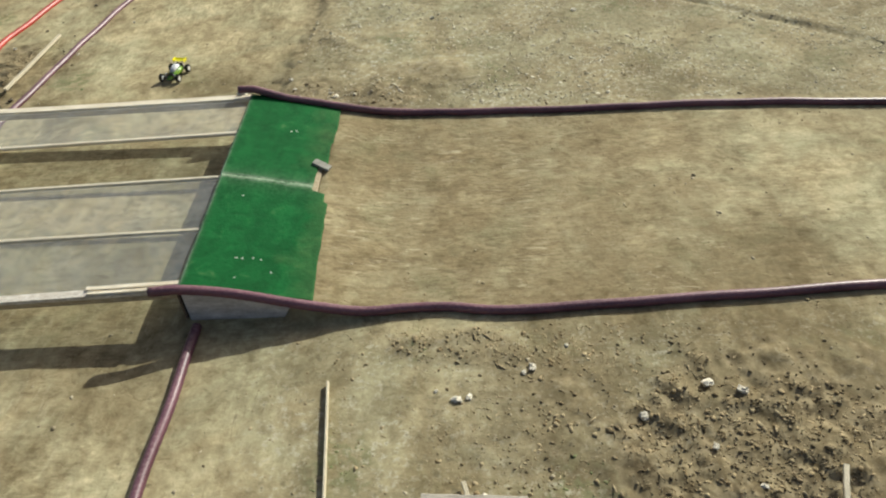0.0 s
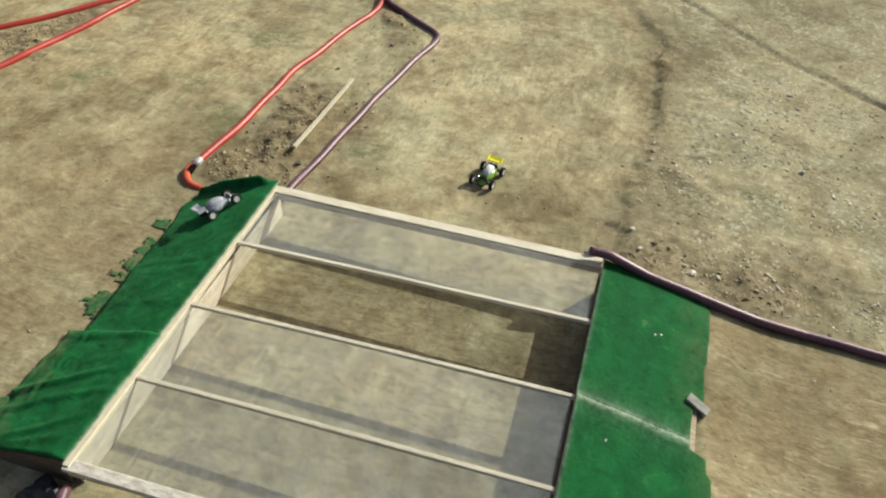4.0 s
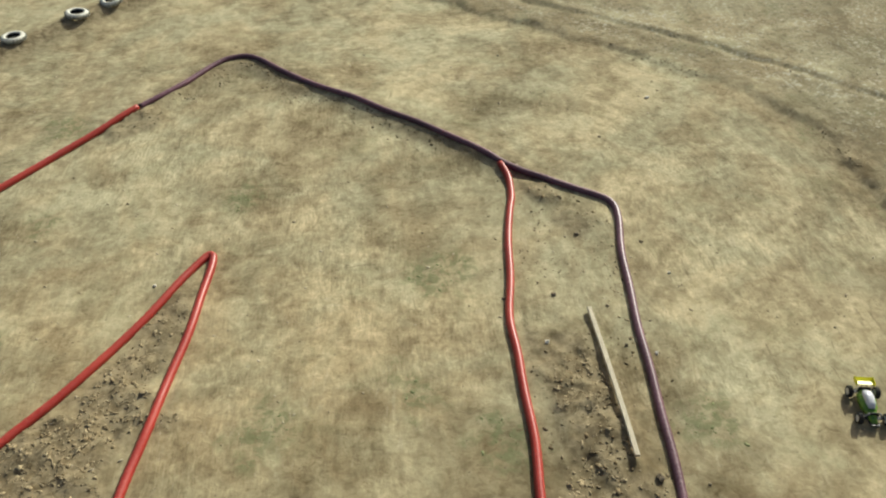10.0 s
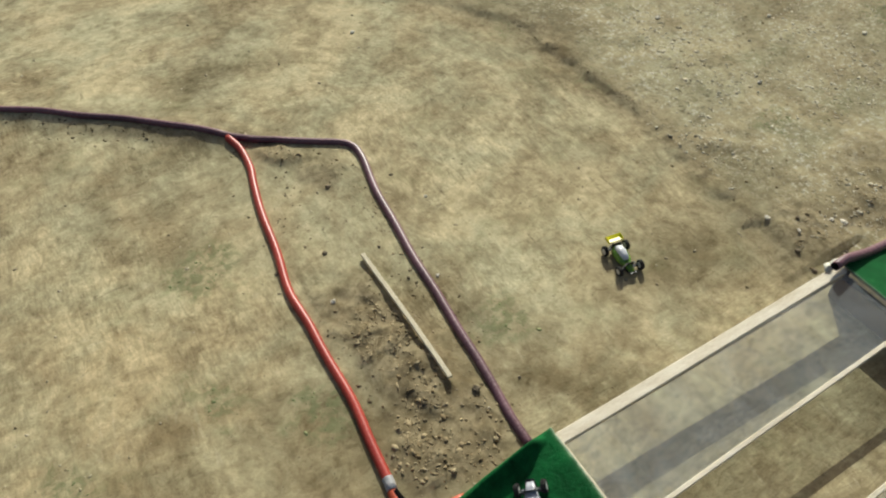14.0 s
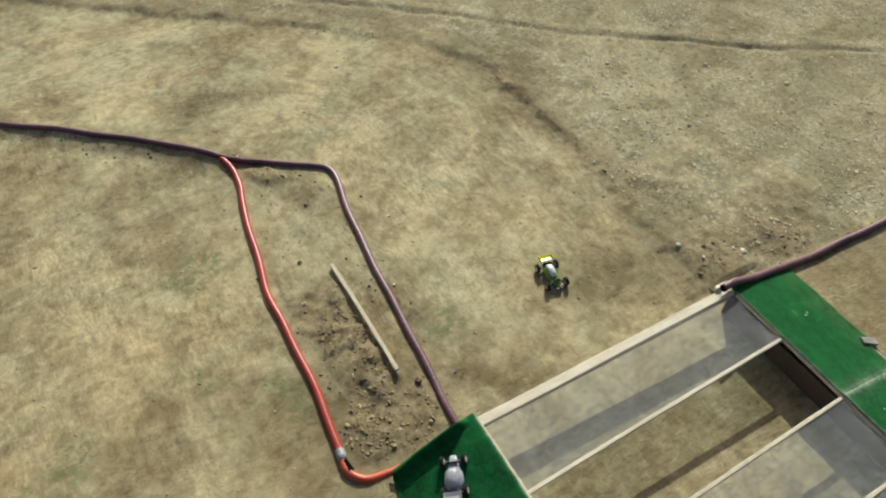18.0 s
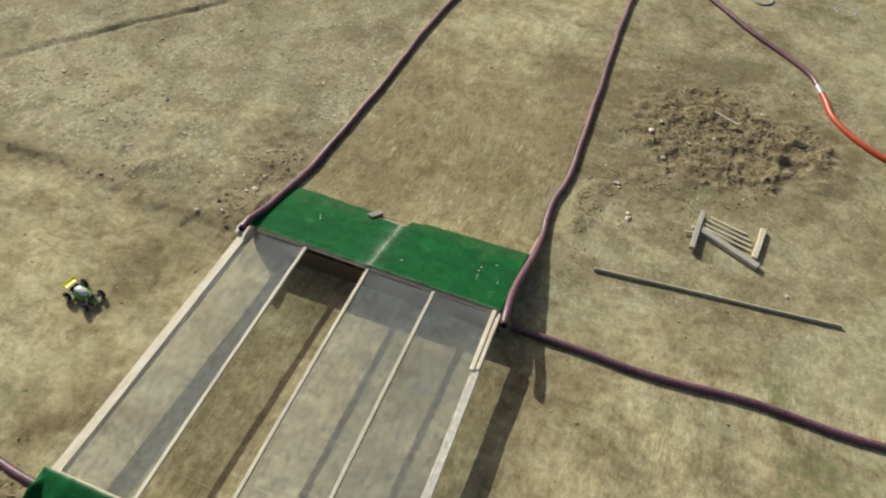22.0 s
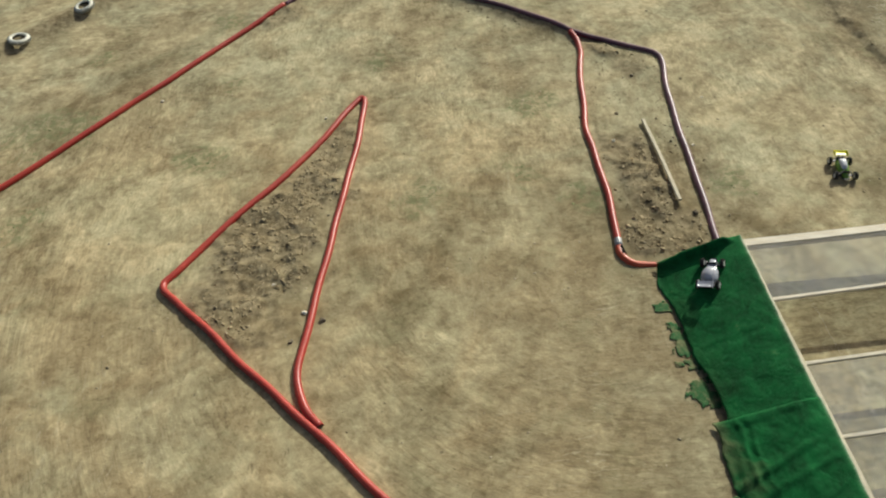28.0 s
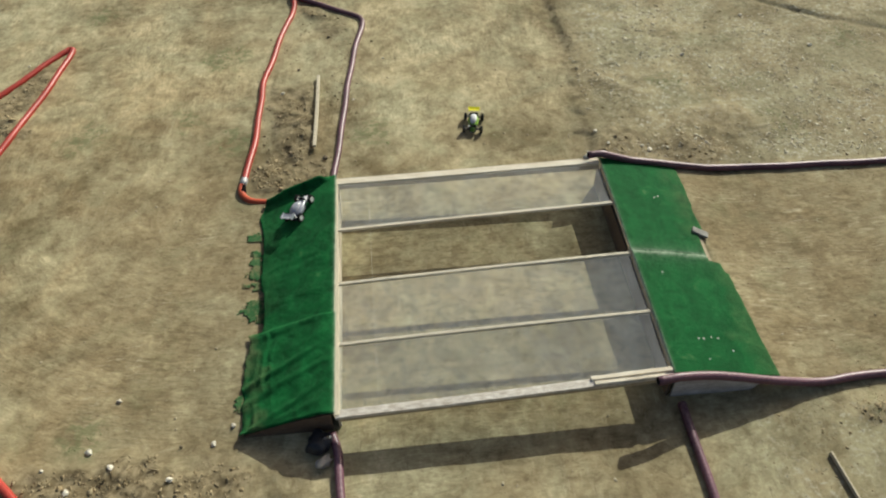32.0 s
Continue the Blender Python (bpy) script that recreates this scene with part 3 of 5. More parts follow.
def heaps(x, y):
    """How much the soil is dug up or heaped, 0 to 1, in the patches of the plan."""
    n = 0.9 * fbm(x * 0.9, y * 0.9, 5) + 0.7 * fbm(x * 3.1, y * 3.1, 6, 3)
    total = 0 * x
    for cx, cy, rx, ry, turn, much in ((-12.85, 9.7, 0.8, 2.0, -0.40, 0.9), (-13.3, 8.6, 0.6, 0.5, 0.0, 0.8), (-11.95, 11.8, 0.26, 0.9, -0.1, 0.75), (-12.35, 10.8, 0.5, 1.3, -0.35, 0.85), (-13.0, 8.2, 0.6, 0.5, 0.7, 0.6), (-7.34, 10.2, 0.5, 1.55, 0.0, 0.85), (-7.25, 9.1, 0.65, 0.5, 0, 0.75), (2.25, 2.75, 1.3, 1.8, 0.15, 0.95), (0.8, 3.7, 1.0, 0.7, 0.0, 0.35),
                                       (3.2, 3.9, 1.0, 0.5, 0.0, 0.45), (-9.0, 4.02, 2.1, 0.66, 0.0, 1), (-7.9, 4.1, 0.7, 0.62, 0.0, 0.9), (-8.9, 3.5, 2.2, 0.6, 0.0, 1), (-2.3, 9.15, 0.5, 0.6, 0.5, 0.7), (-1.2, 9.0, 0.8, 0.40, 0.0, 0.7), (-0.6, 9.6, 0.9, 0.5, 0.0, 0.5), (-0.2, 4.36, 0.6, 0.22, 0, 0.5), (-7.15, 13.8, 0.45, 0.2, -0.7, 0.7), (-13.15, 16.2, 0.45, 0.25, 0.6, 0.7), (-6.75, 13.25, 0.35, 0.5, 0.0, 0.6)):
        c, s = math.cos(turn), math.sin(turn)
        u, w = ((x - cx) * c + (y - cy) * s) / rx, (-(x - cx) * s + (y - cy) * c) / ry
        total = np.maximum(total, much * (1 - smooth_step(np.hypot(u, w) + n, 0.6, 1.2)))
    return total


def ground_z(x, y):
    x, y = np.asarray(x, float), np.asarray(y, float)
    z = 0.05 * fbm(x * 0.25, y * 0.25, 11, 3) + 0.018 * fbm(x * 1.1, y * 1.1, 21, 3) + 0.010 * fbm(x * 5, y * 5, 31, 3)
    dug = heaps(x, y)
    rough = 1 + 0.20 * ((x > 0.5) & (y < 4.6))
    z = z + dug * rough * (0.03 + 0.10 * fbm(x * 2.6, y * 2.6, 41, 3) + 0.074 * fbm(x * 6.0, y * 6.0, 51, 3) + 0.058 * np.abs(fbm(x * 11, y * 11, 55, 2)) - 0.06 * dug**4 * smooth_step(fbm(x * 2.0, y * 2.0, 58, 3), 0.09, 0.22))
    d, side = line_distance(x + 0.35 * fbm(x * 1.5, y * 1.5, 61, 3) + 0.22 * fbm(x * 6, y * 6, 63, 3), y + 0.35 * fbm(x * 1.5, y * 1.5, 71, 3) + 0.22 * fbm(x * 6, y * 6, 73, 3), LEDGE)
    uneven = np.clip(0.75 + 2.4 * fbm(x * 1.6, y * 1.6, 95, 4), 0.5, 1.2)
    z = z + np.where(side < 0, 0.046 * uneven * smooth_step(d, -0.04, 0.14) * (1 - smooth_step(d, 0.8, 3.0)), -0.012 * (1 - smooth_step(d, 0.0, 0.5)))
    for furrow, deep in ((FURROW, 0.05), (FAR_FURROW, 0.06)):
        d, side = line_distance(x + 0.18 * fbm(x * 1.3, y * 1.3, 81, 3), y + 0.18 * fbm(x * 1.3, y * 1.3, 91, 3), furrow)
        z = z - deep * np.clip(0.8 + 2.2 * fbm(x * 1.4, y * 1.4, 85, 3), 0.25, 1.2) * np.exp(-(d / 0.046) ** 2) + deep * 0.3 * np.exp(-((d - 0.18) / 0.13) ** 2) * (side < 0)
    d, side = line_distance(x, y, TYRE_BERM)
    z = z + 0.15 * np.exp(-(d / np.where(side < 0, 0.24, 0.5)) ** 2)
    d, side = line_distance(x, y, PIPE_BERM)
    inner = np.where(side > 0, 0.20, 0.55) * (1 + 0.8 * fbm(x * 1.7, y * 1.7, 17, 3))
    z = z + (0.055 + 0.07 * fbm(x * 3, y * 3, 15, 3)) * np.exp(-(d / inner) ** 2) - 0.018 * (side > 0) * np.exp(-((d - 0.34) / 0.22) ** 2)
    # soil ramp that runs on from the east mat
    across = smooth_step(y, SOUTH - 0.08, SOUTH + 0.05) * (1 - smooth_step(y, NORTH + 0.03, NORTH + 0.17))
    run = -0.95 - x
    ramp = np.clip(0.1075 * (run + np.sqrt(run * run + 0.05)), 0, 0.19) * (x > -1.9)
    z = z * (1 - 0.8 * across * smooth_step(-x, 0.3, 1.5) * (x > -1.95))
    z = np.where(x < -1.9, z * (1 - 0.75 * ((x > -8.2) & (y > 4.4) & (y < 8.8))), z) + ramp * across
    z = z - 0.06 * across * smooth_step(-x, 1.76, 1.84) * (x > -1.9)
    west_lane = smooth_step(x, -8.4, -7.7) * (1 - smooth_step(x, -7.6, -7.5)) * smooth_step(y, SOUTH, SOUTH + 0.15) * (1 - smooth_step(y, NORTH - 0.15, NORTH))
    return z + 0.02 * west_lane


def floor_z(x, y):
    return float(ground_z(np.array([x]), np.array([y]))[0])


def spaced(*stretches):
    return np.unique(np.concatenate([np.arange(a, b, step) for a, b, step in stretches]).round(4))


def build_ground():
    far = np.array([30, 45, 70, 110, 180, 300, 500, 800, 1300, 2000.0])
    xs = np.concatenate([(-far - 20)[::-1], spaced((-40, -24, 1.0), (-24, -15, 0.12), (-15, -14, 0.06), (-14, -11.6, 0.035), (-11.6, -8.1, 0.06), (-8.1, -6.7, 0.035), (-6.7, 0.6, 0.06), (0.6, 3.9, 0.035), (3.9, 11, 0.10), (11, 30, 1.0)), far + 10])
    ys = np.concatenate([(-far)[::-1], spaced((-20, -1, 1.0), (-1, 1.0, 0.11), (1.0, 2.4, 0.035), (2.4, 4.6, 0.035), (4.6, 7.6, 0.06), (7.6, 11.8, 0.04), (11.8, 15, 0.06), (15, 25, 0.08), (25, 45, 1.0)), far + 30])
    x, y = np.meshgrid(xs, ys)
    x, y = x.ravel(), y.ravel()
    near = (x > -26) & (x < 13) & (y > -3) & (y < 27)
    z = np.where(near, ground_z(x, y), 0.0)
    nx, ny = len(xs), len(ys)
    me = bpy.data.meshes.new("ground")
    me.vertices.add(nx * ny)
    me.vertices.foreach_set("co", np.stack([x, y, z], 1).astype(np.float32).ravel())
    a = (np.arange(ny - 1)[:, None] * nx + np.arange(nx - 1)[None, :]).ravel()
    quads = np.stack([a, a + 1, a + nx + 1, a + nx], 1).astype(np.int32)
    me.loops.add(quads.size)
    me.loops.foreach_set("vertex_index", quads.ravel())
    me.polygons.add(len(quads))
    me.polygons.foreach_set("loop_start", np.arange(0, quads.size, 4, dtype=np.int32))
    me.update(calc_edges=True)
    me.shade_smooth()
    n = fbm(x * 0.8, y * 0.8, 7, 3)
    east_lane = smooth_step(x, -1.9, -1.6) * (1 - smooth_step(x + 6 * n, 1.0, 6.0)) * smooth_step(y, 4.7, 5.0) * (1 - smooth_step(y, 8.2, 8.5))
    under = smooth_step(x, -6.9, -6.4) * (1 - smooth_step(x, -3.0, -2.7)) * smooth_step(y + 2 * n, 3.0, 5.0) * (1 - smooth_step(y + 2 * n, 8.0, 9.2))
    west = smooth_step(-x, 7.2, 7.8) * (1 - smooth_step(-x + 3 * n, 8.5, 11.0)) * smooth_step(y + 2 * n, 4.0, 5.0) * (1 - smooth_step(y + 2 * n, 7.5, 9.5))
    gap, beyond = line_distance(x, y, FURROW)
    d, side = line_distance(x, y, LEDGE)
    gutter = (y > 16.2) * (side < 0) * (beyond > 0) * smooth_step(d, 0.0, 0.2) * smooth_step(gap, 0.0, 0.2)
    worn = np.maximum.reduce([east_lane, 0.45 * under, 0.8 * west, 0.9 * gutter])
    wild = np.maximum((side < 0) * smooth_step(d, 0.0, 0.5) * (y > 8.6), 0.6 * smooth_step(x, -2.4, -1.5) * (1 - smooth_step(y, 4.4, 4.8)))
    lane = np.clip(np.maximum(east_lane, smooth_step(-x, 7.4, 8.6) * smooth_step(0.5 + 2 * fbm(x * 0.3, y * 0.3, 3, 2), 0.3, 0.7)), 0, 1)
    # the driven line comes down the west ramp, bends round to the north and runs on between the pipes
    bend_x, bend_y = -8.0, 9.6
    south_of, west_of = y < bend_y, x < bend_x
    away = np.hypot(x - bend_x, y - bend_y)
    turn = np.arctan2(bend_x - x, bend_y - y)
    across = np.where(south_of & west_of, away, np.where(south_of, bend_y - y, bend_x - x))
    along = np.where(south_of & west_of, turn * 3.0, np.where(south_of, bend_x - x, y - bend_y + 4.712))
    # a second line comes up the north lane and bends west outside the long pipe
    outer = (x > -7.6) & (y > bend_y) | (line_distance(x, y, PIPE_BERM)[1] < 0) & (y > 14)
    far_off, far_turn = np.hypot(x + 7.6, y - 13.6), np.arctan2(y - 13.6, x + 7.6)
    across = np.where(outer, np.where(y < 13.6, x + 7.6, np.where(x > -7.6, far_off, y - 13.6)), across)
    along = np.where(outer, np.where(y < 13.6, y - 13.6, np.where(x > -7.6, far_turn * 4.0, 6.283 - x - 7.6)), along)
    driven = smooth_step(away, 0.5, 1.6) * np.where(x > bend_x, smooth_step(np.abs(y - bend_y), 0.2, 0.9), 1.0)
    driven = driven * (1 - smooth_step(x, 1.5, 8.0)) * (1 - smooth_step(y, 18.0, 22.0)) * (1 - heaps(x, y)) * np.clip(0.75 + 2.0 * fbm(x * 0.8, y * 0.8, 133, 3), 0.2, 1.0)
    driven = driven * (1 - 0.7 * wild)
    bank, bank_side = line_distance(x + 0.3 * fbm(x * 2, y * 2, 46, 3), y + 0.3 * fbm(x * 2, y * 2, 47, 3), PIPE_BERM)
    ridge, ridge_side = line_distance(x, y + 0.25 * fbm(x * 1.5, y * 1.5, 44, 3), TYRE_BERM)
    trail = np.exp(-(ridge / np.where(ridge_side < 0, 0.40, 0.15)) ** 2) * smooth_step(n, -0.6, -0.2)
    trail = np.maximum(trail, 0.8 * np.exp(-(bank / 0.24) ** 2) * smooth_step(n, -0.25, 0.1))
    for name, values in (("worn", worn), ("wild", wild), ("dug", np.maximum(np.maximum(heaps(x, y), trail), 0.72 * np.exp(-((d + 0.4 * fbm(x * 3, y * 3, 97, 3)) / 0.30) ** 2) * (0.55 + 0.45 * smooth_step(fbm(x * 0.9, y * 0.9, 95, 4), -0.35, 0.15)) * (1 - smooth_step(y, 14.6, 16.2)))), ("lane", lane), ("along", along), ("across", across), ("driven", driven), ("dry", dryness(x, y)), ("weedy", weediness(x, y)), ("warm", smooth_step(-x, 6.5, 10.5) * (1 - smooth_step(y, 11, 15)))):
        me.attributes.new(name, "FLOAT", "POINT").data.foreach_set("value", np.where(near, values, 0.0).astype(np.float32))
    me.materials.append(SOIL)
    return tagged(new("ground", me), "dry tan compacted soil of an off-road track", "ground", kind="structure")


build_ground()


# ---- pipes ----
def spline(points, step):
    """Even steps along a smooth line through the points."""
    pts = [Vector(p) for p in points]
    pts = [2 * pts[0] - pts[1], *pts, 2 * pts[-1] - pts[-2]]
    out = []
    for a, b, c, d in zip(pts, pts[1:], pts[2:], pts[3:]):
        count = max(2, int((c - b).length / step))
        for k in range(count):
            t = k / count
            out.append(0.5 * (2 * b + (c - a) * t + (2 * a - 5 * b + 4 * c - d) * t * t + (3 * b - a - 3 * c + d) * t**3))
    return [*out, pts[-2]]


def tube(path, radius, sides=12, ridge=0.0, hollow=True):
    """A pipe along the path, with ridges, and open ends with thickness."""
    bm = bmesh.new()
    rings = []
    n = len(path)
    for k, p in enumerate(path):
        ahead = (path[min(k + 1, n - 1)] - path[max(k - 1, 0)]).normalized()
        side = ahead.cross(Vector((0, 0, 1))).normalized()
        up = side.cross(ahead)
        r = radius + (ridge if k % 2 else -ridge)
        rings.append([bm.verts.new(p + r * (math.cos(2 * math.pi * s / sides) * side + math.sin(2 * math.pi * s / sides) * up)) for s in range(sides)])
    for a, b in zip(rings, rings[1:]):
        for s in range(sides):
            bm.faces.new((a[s], a[(s + 1) % sides], b[(s + 1) % sides], b[s]))
    if hollow:
        for end, ring, inward in ((0, rings[0], 1), (n - 1, rings[-1], -1)):
            ahead = (path[1] - path[0]).normalized() if end == 0 else (path[-2] - path[-1]).normalized()
            centre = path[end]
            lip = [bm.verts.new(centre + (v.co - centre) * 0.86) for v in ring]
            deep = [bm.verts.new(v.co + ahead * 0.18) for v in lip]
            for s in range(sides):
                t = (s + 1) % sides
                bm.faces.new((ring[s], ring[t], lip[t], lip[s]))
                f = bm.faces.new((lip[s], lip[t], deep[t], deep[s]))
                f.material_index = 1
            bm.faces.new(deep).material_index = 1
    bmesh.ops.recalc_face_normals(bm, faces=bm.faces)
    return bm


R = 0.050


def settle(points, lift=0.0, radius=R, step=0.05, seed=0, bedded=0.88, true_ends=False):
    """Lays a pipe on the ground, with small waves of its own; a point may bring its own height."""
    rng = random.Random(seed)
    flat_path = spline([(p[0], p[1], 0.0) for p in points], step)
    held = [p for p in points if len(p) > 2]
    reach_x = (min(p[0] for p in held), max(p[0] for p in held)) if held else (0, 0)
    heights = ground_z(np.array([p.x for p in flat_path]), np.array([p.y for p in flat_path]))
    smooth = np.convolve(np.pad(heights, 6, "edge"), np.ones(13) / 13, "valid")
    phase = rng.uniform(0, 6)
    out = []
    for k, (p, h) in enumerate(zip(flat_path, smooth)):
        z = h + radius * bedded + lift
        if held and reach_x[0] - 0.01 <= p.x <= reach_x[1] and (p - Vector((held[0][0], held[0][1], 0))).length < 3:
            z = max(z, float(np.interp(p.x, [q[0] for q in held], [q[2] for q in held])))
        sway = 0.012 * math.sin(phase + k * step * 2.1) + 0.008 * math.sin(phase * 2 + k * step * 5.3)
        if true_ends:
            sway *= min(1.0, k / 12, (len(smooth) - 1 - k) / 12)
        out.append(Vector((p.x + sway, p.y + sway * 0.7, z)))
    return out


def band(path, index, half, radius):
    cut = path[max(0, index - half): index + half + 1]
    return tube(cut, radius, 14, hollow=False)


def pipe(name, points, material, label, tape_at=None, seed=0, radius=R, bury=0.0, bedded=0.6, true_ends=False):
    path = settle(points, seed=seed, radius=radius, bedded=bedded, true_ends=true_ends)
    for k in range(min(12, len(path))):
        path[-1 - k].z -= bury * (1 - k / 12)
    holder = thing(name, label, "pipe", "track border pipes")
    part("pipe_wall", tube(path, radius, 12, 0.0012), (material, INSIDE), holder, smooth=True)
    for place in tape_at or ():
        near = min(range(len(path)), key=lambda k: (path[k].xy - Vector(place)).length)
        part("tape_band", band(path, near, 2, radius + 0.004), TAPE, holder, "silver repair tape wound round the pipe", True)
    return holder


top = DECK + 0.055
pipe("purple_pipe", [(-3.06, 8.43, top + 0.045), (-2.85, 8.445, top + 0.035), (-2.4, 8.45, 0.385), (-1.8, 8.46, 0.24), (-1.2, 8.475, 0.12), (-0.7, 8.48, 0.06), (-0.3, 8.465, 0.04), (0.5, 8.43), (1.3, 8.42), (2.0, 8.43), (3.1, 8.42), (4.3, 8.37), (5.4, 8.27), (6.8, 8.08)],
     PURPLE, "faded purple plastic drain pipe running from the ramp along the lane", seed=1)
pipe("purple_pipe", [(-3.08, 4.775, 0.475), (-2.85, 4.80, 0.465), (-2.5, 4.83, 0.375), (-2.1, 4.83, 0.285), (-1.7, 4.81, 0.190), (-1.3, 4.81, 0.090), (-1.0, 4.835, 0.045), (-0.7, 4.88, 0.025), (-0.3, 4.88), (0.1, 4.82), (0.6, 4.81), (1.3, 4.84), (1.8, 4.88), (2.4, 4.91), (3.25, 4.95),
                     (4.2, 5.0), (5.15, 5.05), (5.8, 5.06), (6.35, 5.0), (6.82, 4.76), (7.16, 4.37), (7.07, 3.98), (6.52, 3.4), (5.75, 2.65), (5.18, 1.97), (4.75, 1.52), (4.36, 1.33)],
     PURPLE, "faded purple plastic pipe over the ramp side, looping round", seed=2)
pipe("orange_pipe", [(4.40, 1.35), (4.05, 1.21), (3.62, 1.08), (3.3, 0.87), (3.04, 0.60), (2.8, 0.25), (2.6, -0.2), (2.3, -0.95), (1.9, -2.0)], ORANGE, "bright orange-red plastic pipe taped on to the purple pipe", [(4.34, 1.32)], 3)
pipe("purple_pipe", [(-2.76, 4.72), (-2.75, 4.3), (-2.745, 3.7), (-2.745, 3.1), (-2.74, 2.6), (-2.67, 1.95), (-2.68, 1.2), (-2.66, 0.35), (-2.63, -0.3), (-2.6, -1.5)], PURPLE, "purple plastic pipe bordering the lane below the ramp", seed=4)
pipe("purple_pipe", [(-6.66, 4.74), (-6.58, 4.5), (-6.55, 4.2), (-6.52, 3.6), (-6.50, 2.6), (-6.5, 1.5)], PURPLE, "purple plastic pipe running off from the ramp's board side", seed=5)
pipe("purple_pipe", [(-6.70, 8.66, 0.10), (-6.68, 9.05), (-6.64, 9.6), (-6.59, 10.2), (-6.54, 10.8), (-6.46, 11.5), (-6.36, 12.45), (-6.25, 13.12), (-6.25, 13.44), (-6.42, 13.65), (-6.98, 14.03), (-7.60, 14.54), (-8.45, 15.36), (-9.55, 16.33), (-10.65, 17.18),
                     (-11.40, 17.95), (-11.78, 18.07), (-12.1, 17.86), (-12.65, 17.15), (-13.18, 16.62)], PURPLE, "long faded purple plastic pipe half banked up with soil", seed=6, bedded=0.25)
pipe("orange_pipe", [(-13.2, 16.60), (-14.15, 15.52), (-15.5, 13.88), (-16.5, 12.68), (-17.2, 11.85), (-17.8, 11.2), (-19.0, 9.85), (-20.5, 8.0)], RED, "orange-red plastic pipe continuing the long border", seed=7, bedded=0.65)
pipe("orange_pipe", [(-7.61, 14.48), (-7.545, 14.15), (-7.57, 13.75), (-7.65, 13.4), (-7.75, 12.75), (-7.85, 12.1), (-7.95, 11.5), (-7.945, 10.95), (-7.93, 10.2), (-7.96, 9.65), (-8.03, 9.0), (-8.04, 8.95)], RED, "orange-red plastic pipe taped to a lighter elbow", [(-8.033, 8.99)], 8, bedded=0.35, true_ends=True)
pipe("pipe_elbow", [(-8.03, 9.0), (-8.05, 8.80), (-7.92, 8.62), (-7.67, 8.57), (-7.5, 8.56)], ORANGE, "lighter orange pipe elbow bent towards the mat", seed=8, bury=0.05, bedded=0.35, true_ends=True)
pipe("orange_pipe", [(-12.07, 6.63), (-12.27, 6.91), (-12.37, 7.35), (-12.30, 7.9), (-12.19, 8.7), (-12.0, 9.75), (-11.84, 10.65), (-11.67, 11.75), (-11.54, 12.80), (-11.57, 13.06), (-11.72, 12.88), (-12.22, 12.0), (-12.87, 11.06), (-13.55, 10.2), (-14.16, 9.36),
                     (-14.36, 9.05), (-14.08, 8.72), (-13.41, 8.00), (-12.73, 7.23), (-12.09, 6.51), (-11.20, 5.54), (-10.58, 4.85), (-9.86, 4.2), (-9.0, 3.4)], RED, "orange-red plastic pipe bent into a narrow triangle on the soil", seed=9, bedded=0.42)
pipe("purple_pipe", [(11.0, 1.95), (10.2, 1.35), (9.59, 0.85), (8.96, 0.28), (8.33, -0.29), (7.4, -1.1)], PURPLE, "purple plastic pipe bordering another lane", seed=10)


# ---- bridge ----
bridge = thing("bridge", "low timber track bridge decked with scratched clear acrylic sheets", "bridge")


def deck_plank(name, a, b, width, height, under, material, seed, label="", wobble=0.006, steps=8):
    """A board on the deck's plane, its underside that far below the deck."""
    bm = plank((*a, deck_z(*a) - under), (*b, deck_z(*b) - under), width, height, 0.005, wobble, seed, steps)
    return part(name, bm, material, bridge, label)


deck_plank("edge_beam", (WEST - 0.05, NORTH - 0.002), (EAST - 0.02, NORTH - 0.012), 0.118, 0.045, 0.04, PALE_WOOD, 1, "pale weathered edge plank")
# lower part of each beam, browner: its side face's shade is in the colour
deck_plank("joist", (WEST + 0.03, NORTH - 0.012), (EAST - 0.01, NORTH - 0.022), 0.075, 0.078, 0.119, PLY, 6, "brown joist, darkened for the beam's shaded side", 0.004)
deck_plank("edge_beam", (WEST + 0.02, SOUTH - 0.042), (EAST + 0.02, SOUTH + 0.085), 0.10, 0.045, 0.04, FLAKED, 2, "pale weathered edge plank, flaking", 0.008)
deck_plank("joist", (WEST + 0.05, SOUTH - 0.035), (EAST - 0.01, SOUTH + 0.090), 0.07, 0.078, 0.119, PLY, 5, "brown joist, darkened for the beam's shaded side", 0.004)
deck_plank("cover_strip", (-3.78, SOUTH + 0.098), (EAST, SOUTH + 0.125), 0.055, 0.018, -0.0085, PALE_WOOD, 3, "", 0.002)
deck_plank("cover_strip", (-3.75, SOUTH + 0.035), (EAST - 0.1, SOUTH + 0.052), 0.045, 0.018, -0.0085, PALE_WOOD, 4, "", 0.002)
# each bar runs a little askew: y at the west and at the east end
BARS = ((7.495, 7.585), (6.585, 6.677), (5.682, 5.76))
for k, (y_west, y_east) in enumerate(BARS):
    deck_plank("cross_bar", (WEST + 0.03, y_west), (EAST - 0.01, y_east), 0.044, 0.04, 0.034, (PALE_WOOD, BAR_WOOD, BAR_WOOD)[k], 10 + k, "", 0.005, 14)
